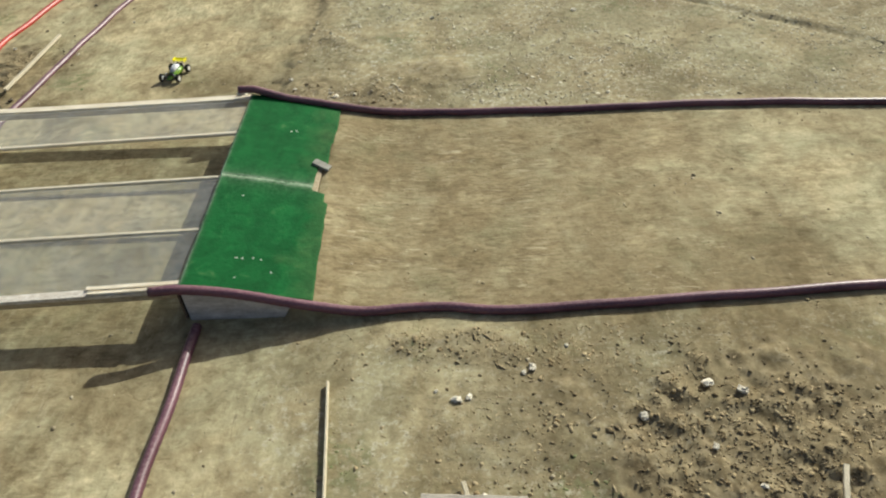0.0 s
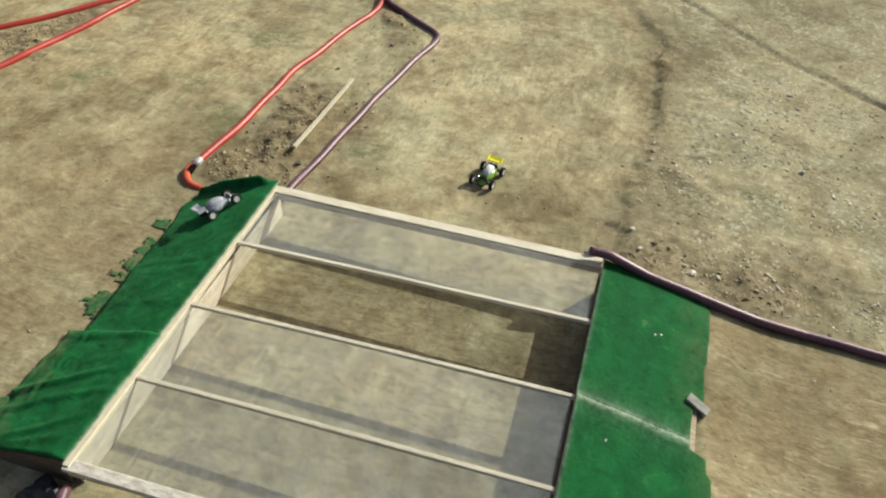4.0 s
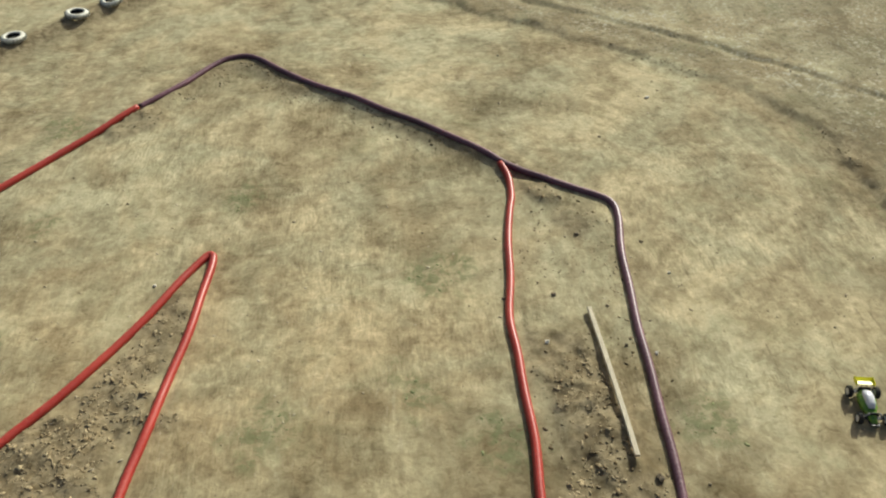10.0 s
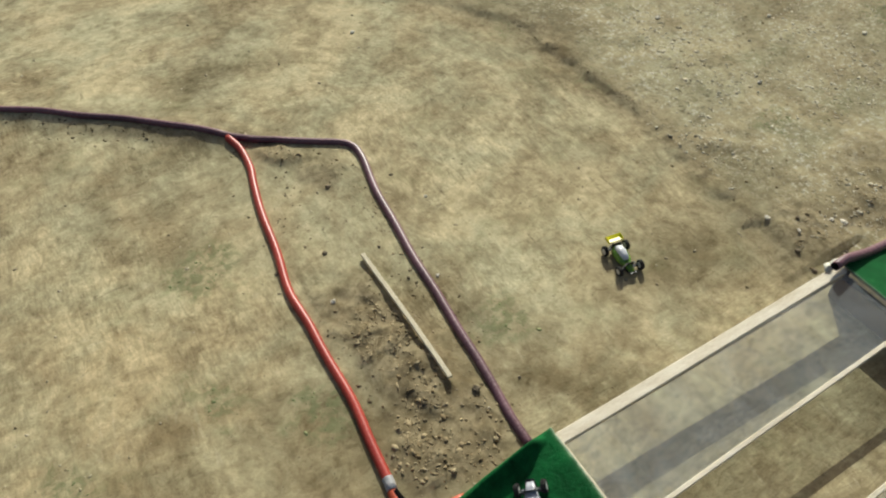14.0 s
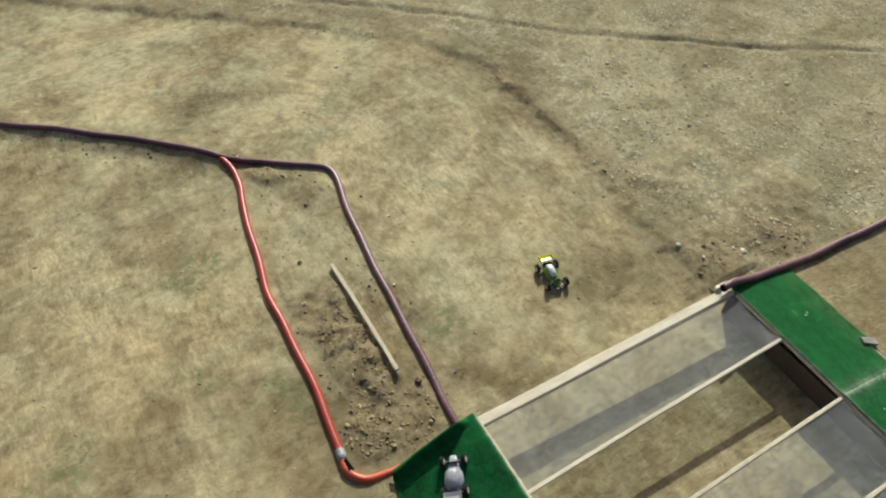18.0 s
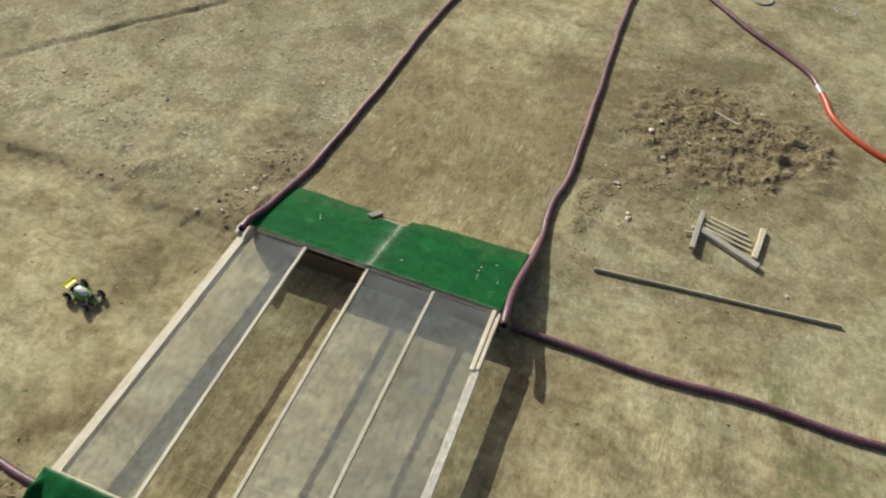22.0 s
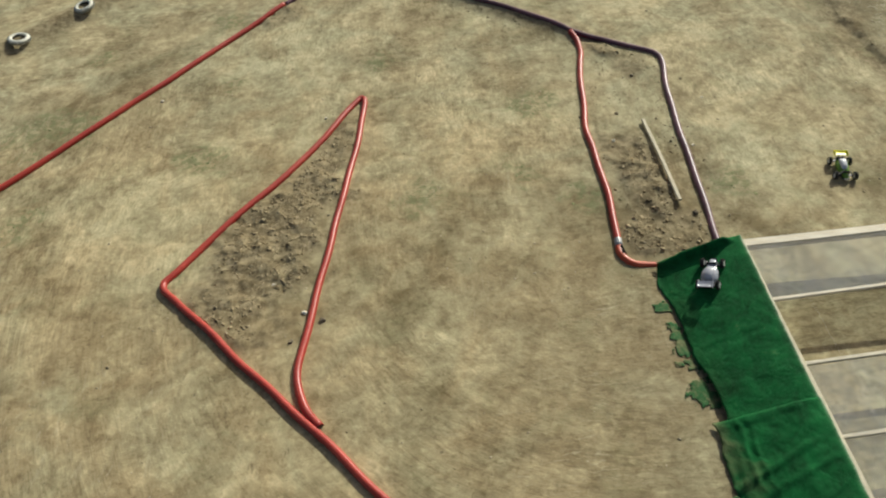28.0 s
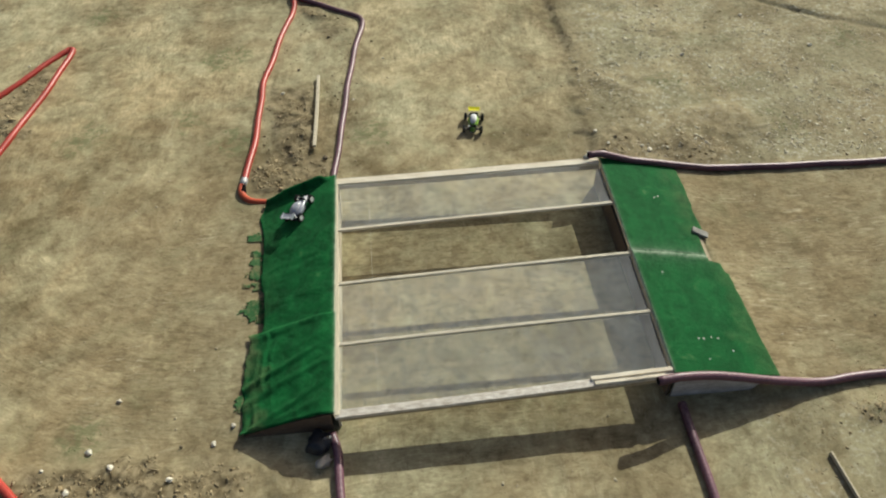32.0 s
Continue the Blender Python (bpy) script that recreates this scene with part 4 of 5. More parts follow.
# each sheet spans from one member to the next: y of both sides at the west end, then at the east end
SHEETS = ((BARS[0], (NORTH - 0.065, NORTH - 0.075)), (BARS[2], BARS[1]), ((SOUTH + 0.012, SOUTH + 0.138), BARS[2]))
for k, (low, high) in enumerate(SHEETS):
    bm = bmesh.new()
    bmesh.ops.create_grid(bm, x_segments=24, y_segments=6, size=0.5)
    for v in bm.verts:
        u, w = v.co.x, v.co.y
        a, b = (low[e] + 0.022 * (low in BARS) for e in (0, 1)), (high[e] - 0.022 * (high in BARS) for e in (0, 1))
        (a0, a1), (b0, b1) = a, b
        px = (EAST + WEST) / 2 + (EAST - WEST - 0.06) * u
        py = (a0 + (a1 - a0) * (u + 0.5)) * (0.5 - w) + (b0 + (b1 - b0) * (u + 0.5)) * (0.5 + w)
        v.co = Vector((px, py, deck_z(px, py) - 0.006 - 0.010 * math.cos(math.pi * w) + 0.004 * math.sin(9 * u + 2 * k)))
    part("acrylic_sheet", bm, ACRYLIC, bridge, "scratched and dusty clear acrylic sheet", True)
cord_path = [Vector((-6.16 + 0.05 * (8.3 - y) / 3.3 + 0.004 * math.sin(9 * y), y, deck_z(-6.15, y) + 0.012)) for y in np.arange(4.95, 8.32, 0.06)]
part("cord", tube(cord_path, 0.0007, 6, hollow=False), CORD, bridge, "thin pale cord across the sheets")
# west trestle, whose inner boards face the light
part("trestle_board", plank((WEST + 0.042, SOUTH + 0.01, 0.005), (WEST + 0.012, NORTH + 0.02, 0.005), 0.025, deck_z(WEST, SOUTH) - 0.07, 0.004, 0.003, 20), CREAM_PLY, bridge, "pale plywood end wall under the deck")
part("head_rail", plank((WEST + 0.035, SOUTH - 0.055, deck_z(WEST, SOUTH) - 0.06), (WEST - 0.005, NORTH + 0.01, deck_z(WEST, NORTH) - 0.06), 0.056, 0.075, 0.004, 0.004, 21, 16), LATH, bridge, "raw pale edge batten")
# east end wall: dark brown wood takes the place of shade here
part("trestle_board", plank((EAST - 0.012, SOUTH + 0.04, 0.005), (EAST - 0.012, NORTH - 0.02, 0.005), 0.025, deck_z(EAST, SOUTH) - 0.07, 0.004, 0.003, 22), BROWN_WOOD, bridge, "board wall under the deck, its shade put into dark brown")
part("head_rail", plank((EAST + 0.0125, SOUTH + 0.14, deck_z(EAST, SOUTH + 0.14) - 0.066), (EAST + 0.0125, NORTH - 0.09, deck_z(EAST, NORTH - 0.09) - 0.064), 0.031, 0.062, 0.004, 0.002, 23, 16), PALE_WOOD, bridge)


def wedge(x0, z0, x1, z1, y0, y1, thick=0.02, lean=0.0):
    """A sloping board from (x0, z0) down to (x1, z1), between y0 and y1."""
    bm = bmesh.new()
    drop = thick
    corners = [(x0, y0, z0), (x1, y0, z1), (x1, y1, z1), (x0, y1, z0 + lean)]
    upper = [bm.verts.new(c) for c in corners]
    lower = [bm.verts.new((c[0], c[1], c[2] - drop)) for c in corners]
    bm.faces.new(upper)
    bm.faces.new(lower[::-1])
    for k in range(4):
        bm.faces.new((upper[k], lower[k], lower[(k + 1) % 4], upper[(k + 1) % 4]))
    bmesh.ops.recalc_face_normals(bm, faces=bm.faces)
    return bm


def cheek(x0, z0, x1, z1, y, thick=0.02, bulge=0.008):
    """An upright side board that tapers with the slope."""
    bm = bmesh.new()
    rows = []
    for yy in (y - thick / 2, y + thick / 2):
        rows.append([bm.verts.new(c) for c in ((x0, yy, 0.0), (x1, yy, 0.0), (x1, yy, max(z1, 0.01)), ((x0 + x1) / 2, yy, (z0 + z1) / 2 + bulge), (x0, yy, z0))])
    bm.faces.new(rows[0])
    bm.faces.new(rows[1][::-1])
    for k in range(5):
        bm.faces.new((rows[0][k], rows[1][k], rows[1][(k + 1) % 5], rows[0][(k + 1) % 5]))
    bmesh.ops.recalc_face_normals(bm, faces=bm.faces)
    return bm


def east_slope(x):
    return DECK + (0.135 - DECK) * (x - EAST - 0.03) / (-1.55 - EAST - 0.03)


east_ramp = thing("east_ramp", "plywood ramp box with whitewashed side at the bridge end", "ramp")
part("slope_board", wedge(EAST + 0.03, DECK - LEAN * (NORTH - SOUTH), -1.80, east_slope(-1.80), SOUTH + 0.02, NORTH - 0.02, lean=LEAN * (NORTH - SOUTH)), PLY, east_ramp)
part("side_board", cheek(EAST + 0.03, deck_z(EAST, SOUTH) - 0.005, -1.15, 0.02, SOUTH + 0.03), WHITE_PLY, east_ramp, "stained whitewashed plywood side")
part("side_board", cheek(EAST + 0.03, DECK - 0.005, -1.72, east_slope(-1.72) - 0.03, NORTH - 0.0), WHITE_PLY, east_ramp, "stained whitewashed plywood side")
part("edge_lath", plank((-2.3, SOUTH + 0.05, 0.275), (-1.15, SOUTH + 0.05, 0.045), 0.025, 0.02, 0.003, 0.003, 30), LATH, east_ramp, "raw pale lath along the edge")
WEST_TOP = deck_z(WEST, SOUTH) - 0.004


def west_slope(x):
    f = (x - WEST + 0.035) / (-7.62 - WEST + 0.035)
    return max(0.014, WEST_TOP + (0.03 - WEST_TOP) * max(f, 0.0) ** 1.15)


west_ramp = thing("west_ramp", "short steep board ramp under worn turf at the bridge end", "ramp")
part("slope_board", wedge(WEST - 0.035, WEST_TOP, -7.46, west_slope(-7.46), SOUTH + 0.02, NORTH - 0.02, lean=LEAN * (NORTH - SOUTH)), PLY, west_ramp)
part("side_board", cheek(WEST - 0.035, WEST_TOP - 0.005, -7.62, 0.03, SOUTH - 0.01, 0.03, 0.035), BROWN_WOOD, west_ramp, "dark brown side board")
part("side_board", cheek(WEST - 0.035, deck_z(WEST, NORTH) - 0.009, -7.62, 0.03, NORTH - 0.05, 0.03, 0.035), BROWN_WOOD, west_ramp, "dark brown side board")


def turf_mat(name, label, foot, head, y0, y1, height, seed, crease=0.006, ragged=0.05, soiled=0.0, thick=0.014, lip=0.0, folds=(), seam=None, material=None, ripple=0.0, level=0.0):
    """A turf sheet from the head edge down to a ragged foot edge. foot gives x for a place along y; folds are ridges (y at the head, slope, height)."""
    ny, nx = int((y1 - y0) / 0.03), 44
    f = np.linspace(0, 1, nx + 1)[None, :] * np.ones((ny + 1, 1))
    y = np.linspace(y0, y1, ny + 1)[:, None] * np.ones((1, nx + 1))
    edge = np.array([foot(v) for v in y[:, 0]]) + ragged * 3 * fbm(y[:, 0] * 4.0, 0 * y[:, 0] + seed * 1.7, seed, 5)
    x = head + (edge[:, None] - head) * f
    w = fbm(x * 3.5, y * 3.5, seed + 3, 4)
    w = w + 0.5 * np.abs(fbm(x * 4 + 3, y * 5, seed + 9, 3)) - 0.06
    z = np.array([[height(v) for v in row] for row in x]) + thick + crease * 2.4 * (w + 0.3) + LEAN * (y - level) * (1 - f)
    for start, lean, tall in folds:
        off = y - (start + lean * (x - head)) + 0.12 * fbm(x * 2, y * 2, seed + 5, 2)
        z = z + tall * np.exp(-(off / 0.028) ** 2) * smooth_step(f, 0.05, 0.3) - 0.25 * tall * np.exp(-((off + 0.06) / 0.04) ** 2)
    for away in (0.05, 0.13, 0.22, 0.34) if ripple else ():
        off = x - edge[:, None] - away - 0.10 * fbm(y * 2.2 + 9 * away, x * 1.5, seed + 12, 3)
        z = z + ripple * np.exp(-(off / 0.017) ** 2) * np.clip(0.7 + 2.5 * fbm(y * 2.5, x + 5 * away, seed + 21, 2), 0, 1.3)
    if lip:
        roll = y1 - 0.045 + 0.03 * fbm(x * 3, 0 * x, seed + 31, 2)
        z = z + lip * np.exp(-((y - roll) / 0.038) ** 2) * smooth_step(f, 0.06, 0.25) * (1 - 0.5 * smooth_step(f, 0.7, 1.0))
    grime = np.clip(soiled * (4.0 * f - 3.0 + 3.0 * w), 0, 1)
    bm = bmesh.new()
    layer, pale = bm.verts.layers.float.new("soiled"), bm.verts.layers.float.new("bleached")
    bleach = 0.75 * np.exp(-np.abs(x - head) / 0.012)
    if seam is not None:
        bleach = np.maximum(bleach, 0.6 * np.exp(-(y - seam) ** 2 / 0.0009) + 0.22 * np.exp(-np.abs(y - seam) / 0.08))
    rows = [[bm.verts.new((x[j, i], y[j, i] + 0.03 * w[j, i] * (0 < j < ny), z[j, i])) for i in range(nx + 1)] for j in range(ny + 1)]
    for j in range(ny + 1):
        for i in range(nx + 1):
            rows[j][i][layer], rows[j][i][pale] = float(grime[j, i]), float(min(1, bleach[j, i]))
    for a, b in zip(rows, rows[1:]):
        for i in range(nx):
            bm.faces.new((a[i], b[i], b[i + 1], a[i + 1]))
    made = bmesh.ops.extrude_face_region(bm, geom=list(bm.faces))
    for v in [g for g in made["geom"] if isinstance(g, bmesh.types.BMVert)]:
        v.co.z += 0.010
    bmesh.ops.recalc_face_normals(bm, faces=bm.faces)
    ob = new(name, mesh_of(name, bm, material or TURF, True))
    return tagged(ob, label, "turf mat", "turf mats on the ramps")


def north_foot(y):
    return -1.75 + (0.02 if y > 7.6 else 0.0) - (0.10 if y < 7.05 else 0.0)


def south_foot(y):
    return -1.60 - 0.04 * (y - 4.85) - (0.18 if y > 6.60 else 0.04 if y > 6.4 else 0.0)


def west_foot(y):
    return float(np.interp(y, (6.1, 6.5, 6.92, 7.35, 7.8, 8.16, 8.5), (-7.52, -7.52, -7.58, -7.62, -7.64, -7.71, -7.63)))


mat_a = turf_mat("turf_mat", "bright green artificial turf mat on the ramp, torn foot edge", north_foot, EAST - 0.01, 6.6835, NORTH + 0.02, east_slope, 3, 0.004, 0.009, 0.10, 0.008, seam=6.689, level=NORTH)
mat_b = turf_mat("turf_mat", "bright green artificial turf mat with a frayed foot edge", south_foot, EAST + 0.0, SOUTH + 0.05, 6.692, east_slope, 8, 0.005, 0.013, 0.10, 0.011, seam=6.68, level=NORTH)
mat_c = turf_mat("turf_mat", "dark green rumpled turf mat on the steep ramp", west_foot, WEST + 0.0, 6.12, NORTH + 0.11, west_slope, 14, 0.012, 0.03, 0.05, lip=0.105, level=SOUTH, material=WEST_TURF, folds=((7.2, 0.1, 0.006), (6.5, -0.05, 0.006)))
mat_d = turf_mat("turf_mat", "creased green turf mat with soil over its torn edge", lambda y: -7.66, WEST + 0.015, SOUTH - 0.03, 6.14, west_slope, 19, 0.021, 0.06, 0.42, level=SOUTH, material=WEST_TURF, ripple=0.015,
                 folds=((6.08, 0.02, 0.009), (5.75, 0.35, 0.022), (5.5, 0.3, 0.015), (5.25, 0.45, 0.02), (5.0, 0.2, 0.012)))


# ---- loose timber ----
def lying(name, label, category, a, b, width, height, material, seed, lift=0.0, group=""):
    za, zb = floor_z(*a) + lift, floor_z(*b) + lift
    bm = plank((a[0], a[1], za), (b[0], b[1], zb), width, height, 0.004, 0.006, seed, 14)
    ob = new(name, mesh_of(name, bm, material))
    return tagged(ob, label, category, group)


lying("wooden_lath", "pale raw wooden lath lying on dug soil between pipes", "lath", (-6.99, 11.61), (-6.995, 9.64), 0.052, 0.036, LATH, 41, 0.03)
lying("wooden_lath", "long thin weathered lath standing on edge in the soil", "lath", (-1.365, 4.0), (-1.03, 0.77), 0.022, 0.052, LATH, 42, 0.0)
lying("wooden_lath", "short pale lath end sticking in a heap of dug soil", "lath", (2.72, 2.98), (2.58, 2.55), 0.042, 0.03, LATH, 43, 0.06)

trestle = thing("broken_trestle", "small broken trestle of grey posts and raw laths on the soil", "trestle")
gz = floor_z(0, 2.3)
part("post", plank((-0.48, 2.82, gz + 0.036), (0.33, 2.77, gz + 0.036), 0.075, 0.06, 0.010, 0.004, 51), GREY_WOOD, trestle, "weathered grey post")
part("post", plank((-0.30, 1.97, gz + 0.01), (0.33, 1.90, gz + 0.01), 0.085, 0.06, 0.010, 0.004, 52), LATH, trestle, "pale rounded post end")
part("board", plank((-0.02, 2.80, gz + 0.004), (-0.44, 1.90, gz + 0.004), 0.105, 0.07, 0.008, 0.003, 53), GREY_WOOD, trestle, "weathered grey beam")
for k, (a, b) in enumerate((((0.03, 2.74), (-0.16, 2.03)), ((0.10, 2.72), (-0.05, 2.03)), ((0.19, 2.70), (0.05, 2.06)), ((0.27, 2.66), (0.16, 2.12)), ((-0.16, 2.97), (-0.10, 2.76)))):
    part("lath", plank((*a, gz + 0.035), (*b, gz + 0.008), 0.036, 0.022, 0.003, 0.003, 54 + k), LATH, trestle, "raw yellowish lath")


# ---- tyres ----
def tyre_thing(outer=0.215, tall=0.10, bore=0.12):
    holder = thing("old_tyre", "small worn tyre with flaking white paint lying on the berm", "tyre", "white tyres along the track")
    profile = [(bore, 0.02), (bore + 0.02, 0.0), (outer - 0.03, 0.0), (outer - 0.006, 0.02), (outer, 0.045), (outer - 0.002, tall - 0.042), (outer - 0.016, tall - 0.018), (outer - 0.045, tall), (bore + 0.025, tall - 0.003), (bore, tall - 0.022), (bore + 0.03, tall - 0.04), (outer - 0.03, tall * 0.5), (bore + 0.03, 0.04)]
    bm = bmesh.new()
    sides = 28
    rings = [[bm.verts.new((r * math.cos(2 * math.pi * s / sides), r * math.sin(2 * math.pi * s / sides), z)) for r, z in profile] for s in range(sides)]
    for s in range(sides):
        a, b = rings[s], rings[(s + 1) % sides]
        for k in range(len(profile)):
            t = (k + 1) % len(profile)
            f = bm.faces.new((a[k], b[k], b[t], a[t]))
            # outer wall gets the duller paint: its shade is in the colour
            f.material_index = 0 if k in (9, 10, 11, 12) else 2 if k in (2, 3, 4) else 1
    bmesh.ops.recalc_face_normals(bm, faces=bm.faces)
    part("casing", bm, (RUBBER, WHITE_PAINT, WORN_SHADED_PAINT), holder, smooth=True)
    bm = bmesh.new()
    for s in range(22):
        a = 2 * math.pi * s / 22
        bmesh.ops.create_cube(bm, size=1, matrix=Matrix.Rotation(a, 4, "Z") @ Matrix.Translation((outer + 0.001, 0, tall / 2)) @ Matrix.Rotation(0.35, 4, "X") @ Matrix.Diagonal((0.012, 0.03, tall * 0.6, 1)))
    part("tread", bm, WORN_SHADED_PAINT, holder, "worn tread blocks, shade put into their dull paint")
    return holder


tyre = tyre_thing()
spots = [(-19.36, 15.35, 14, 0), (-19.11, 15.88, -4, 3), (-18.58, 16.19, 6, -5), (-17.51, 17.28, -6, 6), (-16.47, 18.52, 9, 4), (-15.92, 19.12, 0, -3), (-14.99, 19.93, -6, -5), (-14.45, 20.45, 4, 8), (-22.52, 17.11, 3, -4), (-21.94, 17.77, -5, 2)]
x, y = -19.82, 14.92
tyre.matrix_world = pose(x, y, floor_z(x, y) - 0.02, 4, -3, 20)
for x, y, rx, ry in spots:
    copy_thing(tyre, pose(x, y, floor_z(x, y) - 0.02, rx, ry, 31 * x))
leaning = copy_thing(tyre, pose(-19.62, 15.02, floor_z(-19.62, 15.0) + 0.075, 13, 8, 40))
leaning["label"] = "white painted tyre leaning on another tyre"


def sunk_ring():
    holder = thing("sunk_tyre", "pale tyre sunk flush into the soil", "tyre", "sunk tyres beside the pipe")
    bm = bmesh.new()
    sides, profile = 30, [(0.155, -0.03), (0.24, -0.03), (0.24, 0.006), (0.222, 0.018), (0.178, 0.017), (0.16, 0.004)]
    rings = [[bm.verts.new((r * math.cos(2 * math.pi * s / sides), r * math.sin(2 * math.pi * s / sides), z)) for r, z in profile] for s in range(sides)]
    for s in range(sides):
        for k in range(6):
            bm.faces.new((rings[s][k], rings[(s + 1) % sides][k], rings[(s + 1) % sides][(k + 1) % 6], rings[s][(k + 1) % 6]))
    bmesh.ops.recalc_face_normals(bm, faces=bm.faces)
    part("casing", bm, WORN_SHADED_PAINT, holder, smooth=True)
    return holder


ring = sunk_ring()
ring.matrix_world = pose(7.17, 2.58, floor_z(7.17, 2.58) + 0.006)
copy_thing(ring, pose(7.46, 0.95, floor_z(7.46, 0.95) - 0.012, 0, 0, 40))


# ---- model buggies ----
def loft(sections, closed=True):
    bm = bmesh.new()
    rows = [[bm.verts.new(p) for p in s] for s in sections]
    n = len(rows[0])
    for a, b in zip(rows, rows[1:]):
        for k in range(n):
            bm.faces.new((a[k], a[(k + 1) % n], b[(k + 1) % n], b[k]))
    if closed:
        bm.faces.new(rows[0][::-1])
        bm.faces.new(rows[-1])
    bmesh.ops.recalc_face_normals(bm, faces=bm.faces)
    return bm


def shell_section(x, half, low, high):
    return [(x, half * c, low + (high - low) * h) for c, h in ((-1, 0), (-1, 0.45), (-0.82, 0.8), (-0.45, 0.98), (0, 1.0), (0.45, 0.98), (0.82, 0.8), (1, 0.45), (1, 0))]


def wheel(parent, x, y, radius, width):
    bm = bmesh.new()
    sides = 20
    profile = [(radius * 0.62, -width / 2), (radius * 0.93, -width / 2), (radius, -width * 0.3), (radius, width * 0.3), (radius * 0.93, width / 2), (radius * 0.62, width / 2)]
    rows = [[bm.verts.new((x + r * math.cos(2 * math.pi * s / sides), y + w, radius + r * math.sin(2 * math.pi * s / sides))) for r, w in profile] for s in range(sides)]
    for s in range(sides):
        for k in range(5):
            bm.faces.new((rows[s][k], rows[(s + 1) % sides][k], rows[(s + 1) % sides][k + 1], rows[s][k + 1]))
    for s in range(0, sides):
        a = 2 * math.pi * (s + 0.5) / sides
        bmesh.ops.create_cube(bm, size=1, matrix=Matrix.Translation((x + radius * math.cos(a), y, radius + radius * math.sin(a))) @ Matrix.Rotation(-a, 4, "Y") @ Matrix.Diagonal((0.006, width * 0.8, 0.008, 1)))
    bmesh.ops.recalc_face_normals(bm, faces=bm.faces)
    body = part("wheel", bm, RUBBER, parent, "black knobbly tyre")
    bm = bmesh.new()
    for side in (-1, 1):
        bmesh.ops.create_cone(bm, cap_ends=True, segments=18, radius1=radius * 0.63, radius2=radius * 0.2, depth=width * 0.35,
                              matrix=Matrix.Translation((x, y + side * width * 0.28, radius)) @ Matrix.Rotation(side * math.pi / 2, 4, "X"))
    part("rim", bm, RIM_WHITE, body, "white dished rim")


def buggy(label, shell, canopy, wing, wide=1.0, track=0.135):
    car = thing("model_buggy", label, "model car", "radio controlled buggies")
    part("chassis", box((0.40, 0.10, 0.012), (0.0, 0, 0.035), 0.004), PLASTIC_BLACK, car)
    part("front_bumper", loft([[(0.205, -0.05, 0.03), (0.205, 0.05, 0.03), (0.205, 0.05, 0.05), (0.205, -0.05, 0.05)], [(0.245, -0.035, 0.045), (0.245, 0.035, 0.045), (0.245, 0.035, 0.058), (0.245, -0.035, 0.058)]]), PLASTIC_BLACK, car)
    part("body_shell", loft([shell_section(x, h * wide, 0.045, t) for x, h, t in ((-0.17, 0.035, 0.10), (-0.13, 0.075, 0.115), (-0.05, 0.088, 0.12), (0.04, 0.078, 0.115), (0.10, 0.05, 0.095), (0.17, 0.038, 0.075), (0.22, 0.028, 0.062))]), shell, car, smooth=True)
    part("cabin", loft([shell_section(x, h * wide, 0.105, t) for x, h, t in ((-0.14, 0.03, 0.125), (-0.10, 0.048, 0.158), (-0.04, 0.05, 0.165), (0.03, 0.044, 0.148), (0.075, 0.03, 0.118))]), canopy, car, "glossy cab of the shell", True)
    part("shock_tower", box((0.006, 0.11, 0.07), (0.135, 0, 0.085), 0.003), PLASTIC_BLACK, car)
    part("shock_tower", box((0.006, 0.12, 0.08), (-0.165, 0, 0.095), 0.003), PLASTIC_BLACK, car)
    for x in (0.145, -0.175):
        for side in (-1, 1):
            bm = bmesh.new()
            a, b = Vector((x, side * 0.055, 0.118)), Vector((x, side * 0.098, 0.05))
            turn = (b - a).to_track_quat("Z", "Y").to_matrix().to_4x4()
            bmesh.ops.create_cone(bm, cap_ends=True, segments=10, radius1=0.009, radius2=0.007, depth=(b - a).length, matrix=Matrix.Translation((a + b) / 2) @ turn)
            part("shock_absorber", bm, STEEL, car)
            part("arm", plank((x - side * 0.0, side * 0.045, 0.04), (x, side * 0.125, 0.048), 0.045, 0.010, 0.002, 0, 3, 2), PLASTIC_BLACK, car)
    for x, y in ((0.165, track), (0.165, -track), (-0.16, track), (-0.16, -track)):
        wheel(car, x, y, 0.057, 0.044)
    plate = part("wing", loft([[(-0.265, y, 0.165 + 0.0), (-0.225, y, 0.150), (-0.180, y, 0.158), (-0.180, y, 0.162), (-0.225, y, 0.156), (-0.268, y, 0.172)] for y in (-0.088, -0.03, 0.03, 0.088)]), wing, car)
    for side in (-1, 1):
        part("end_plate", box((0.095, 0.004, 0.05), (-0.222, side * 0.09, 0.160), 0.0015), wing, plate)
        part("wing_stay", plank((-0.17, side * 0.03, 0.09), (-0.215, side * 0.03, 0.148), 0.006, 0.008, 0.001, 0, 5, 2), PLASTIC_BLACK, car)
    return car


green_car = buggy("green and white model buggy with a yellow rear wing", BODY_GREEN, WHITE_SHELL, YELLOW)
green_car.matrix_world = pose(-4.49, 9.97, floor_z(-4.49, 9.97) + 0.004, 0, 0, -100)
grey_car = buggy("silver-grey model buggy standing on the turf ramp", BODY_GREY, BODY_GREY, BODY_GREY, 1.22, 0.122)
slope = Matrix.Rotation(-math.atan2(0.42, 0.985), 4, "Y")
grey_car.matrix_world = Matrix.Translation((-7.10, 8.06, west_slope(-7.10) + 0.04)) @ slope @ pose(0, 0, 0, 0, 0, 62)


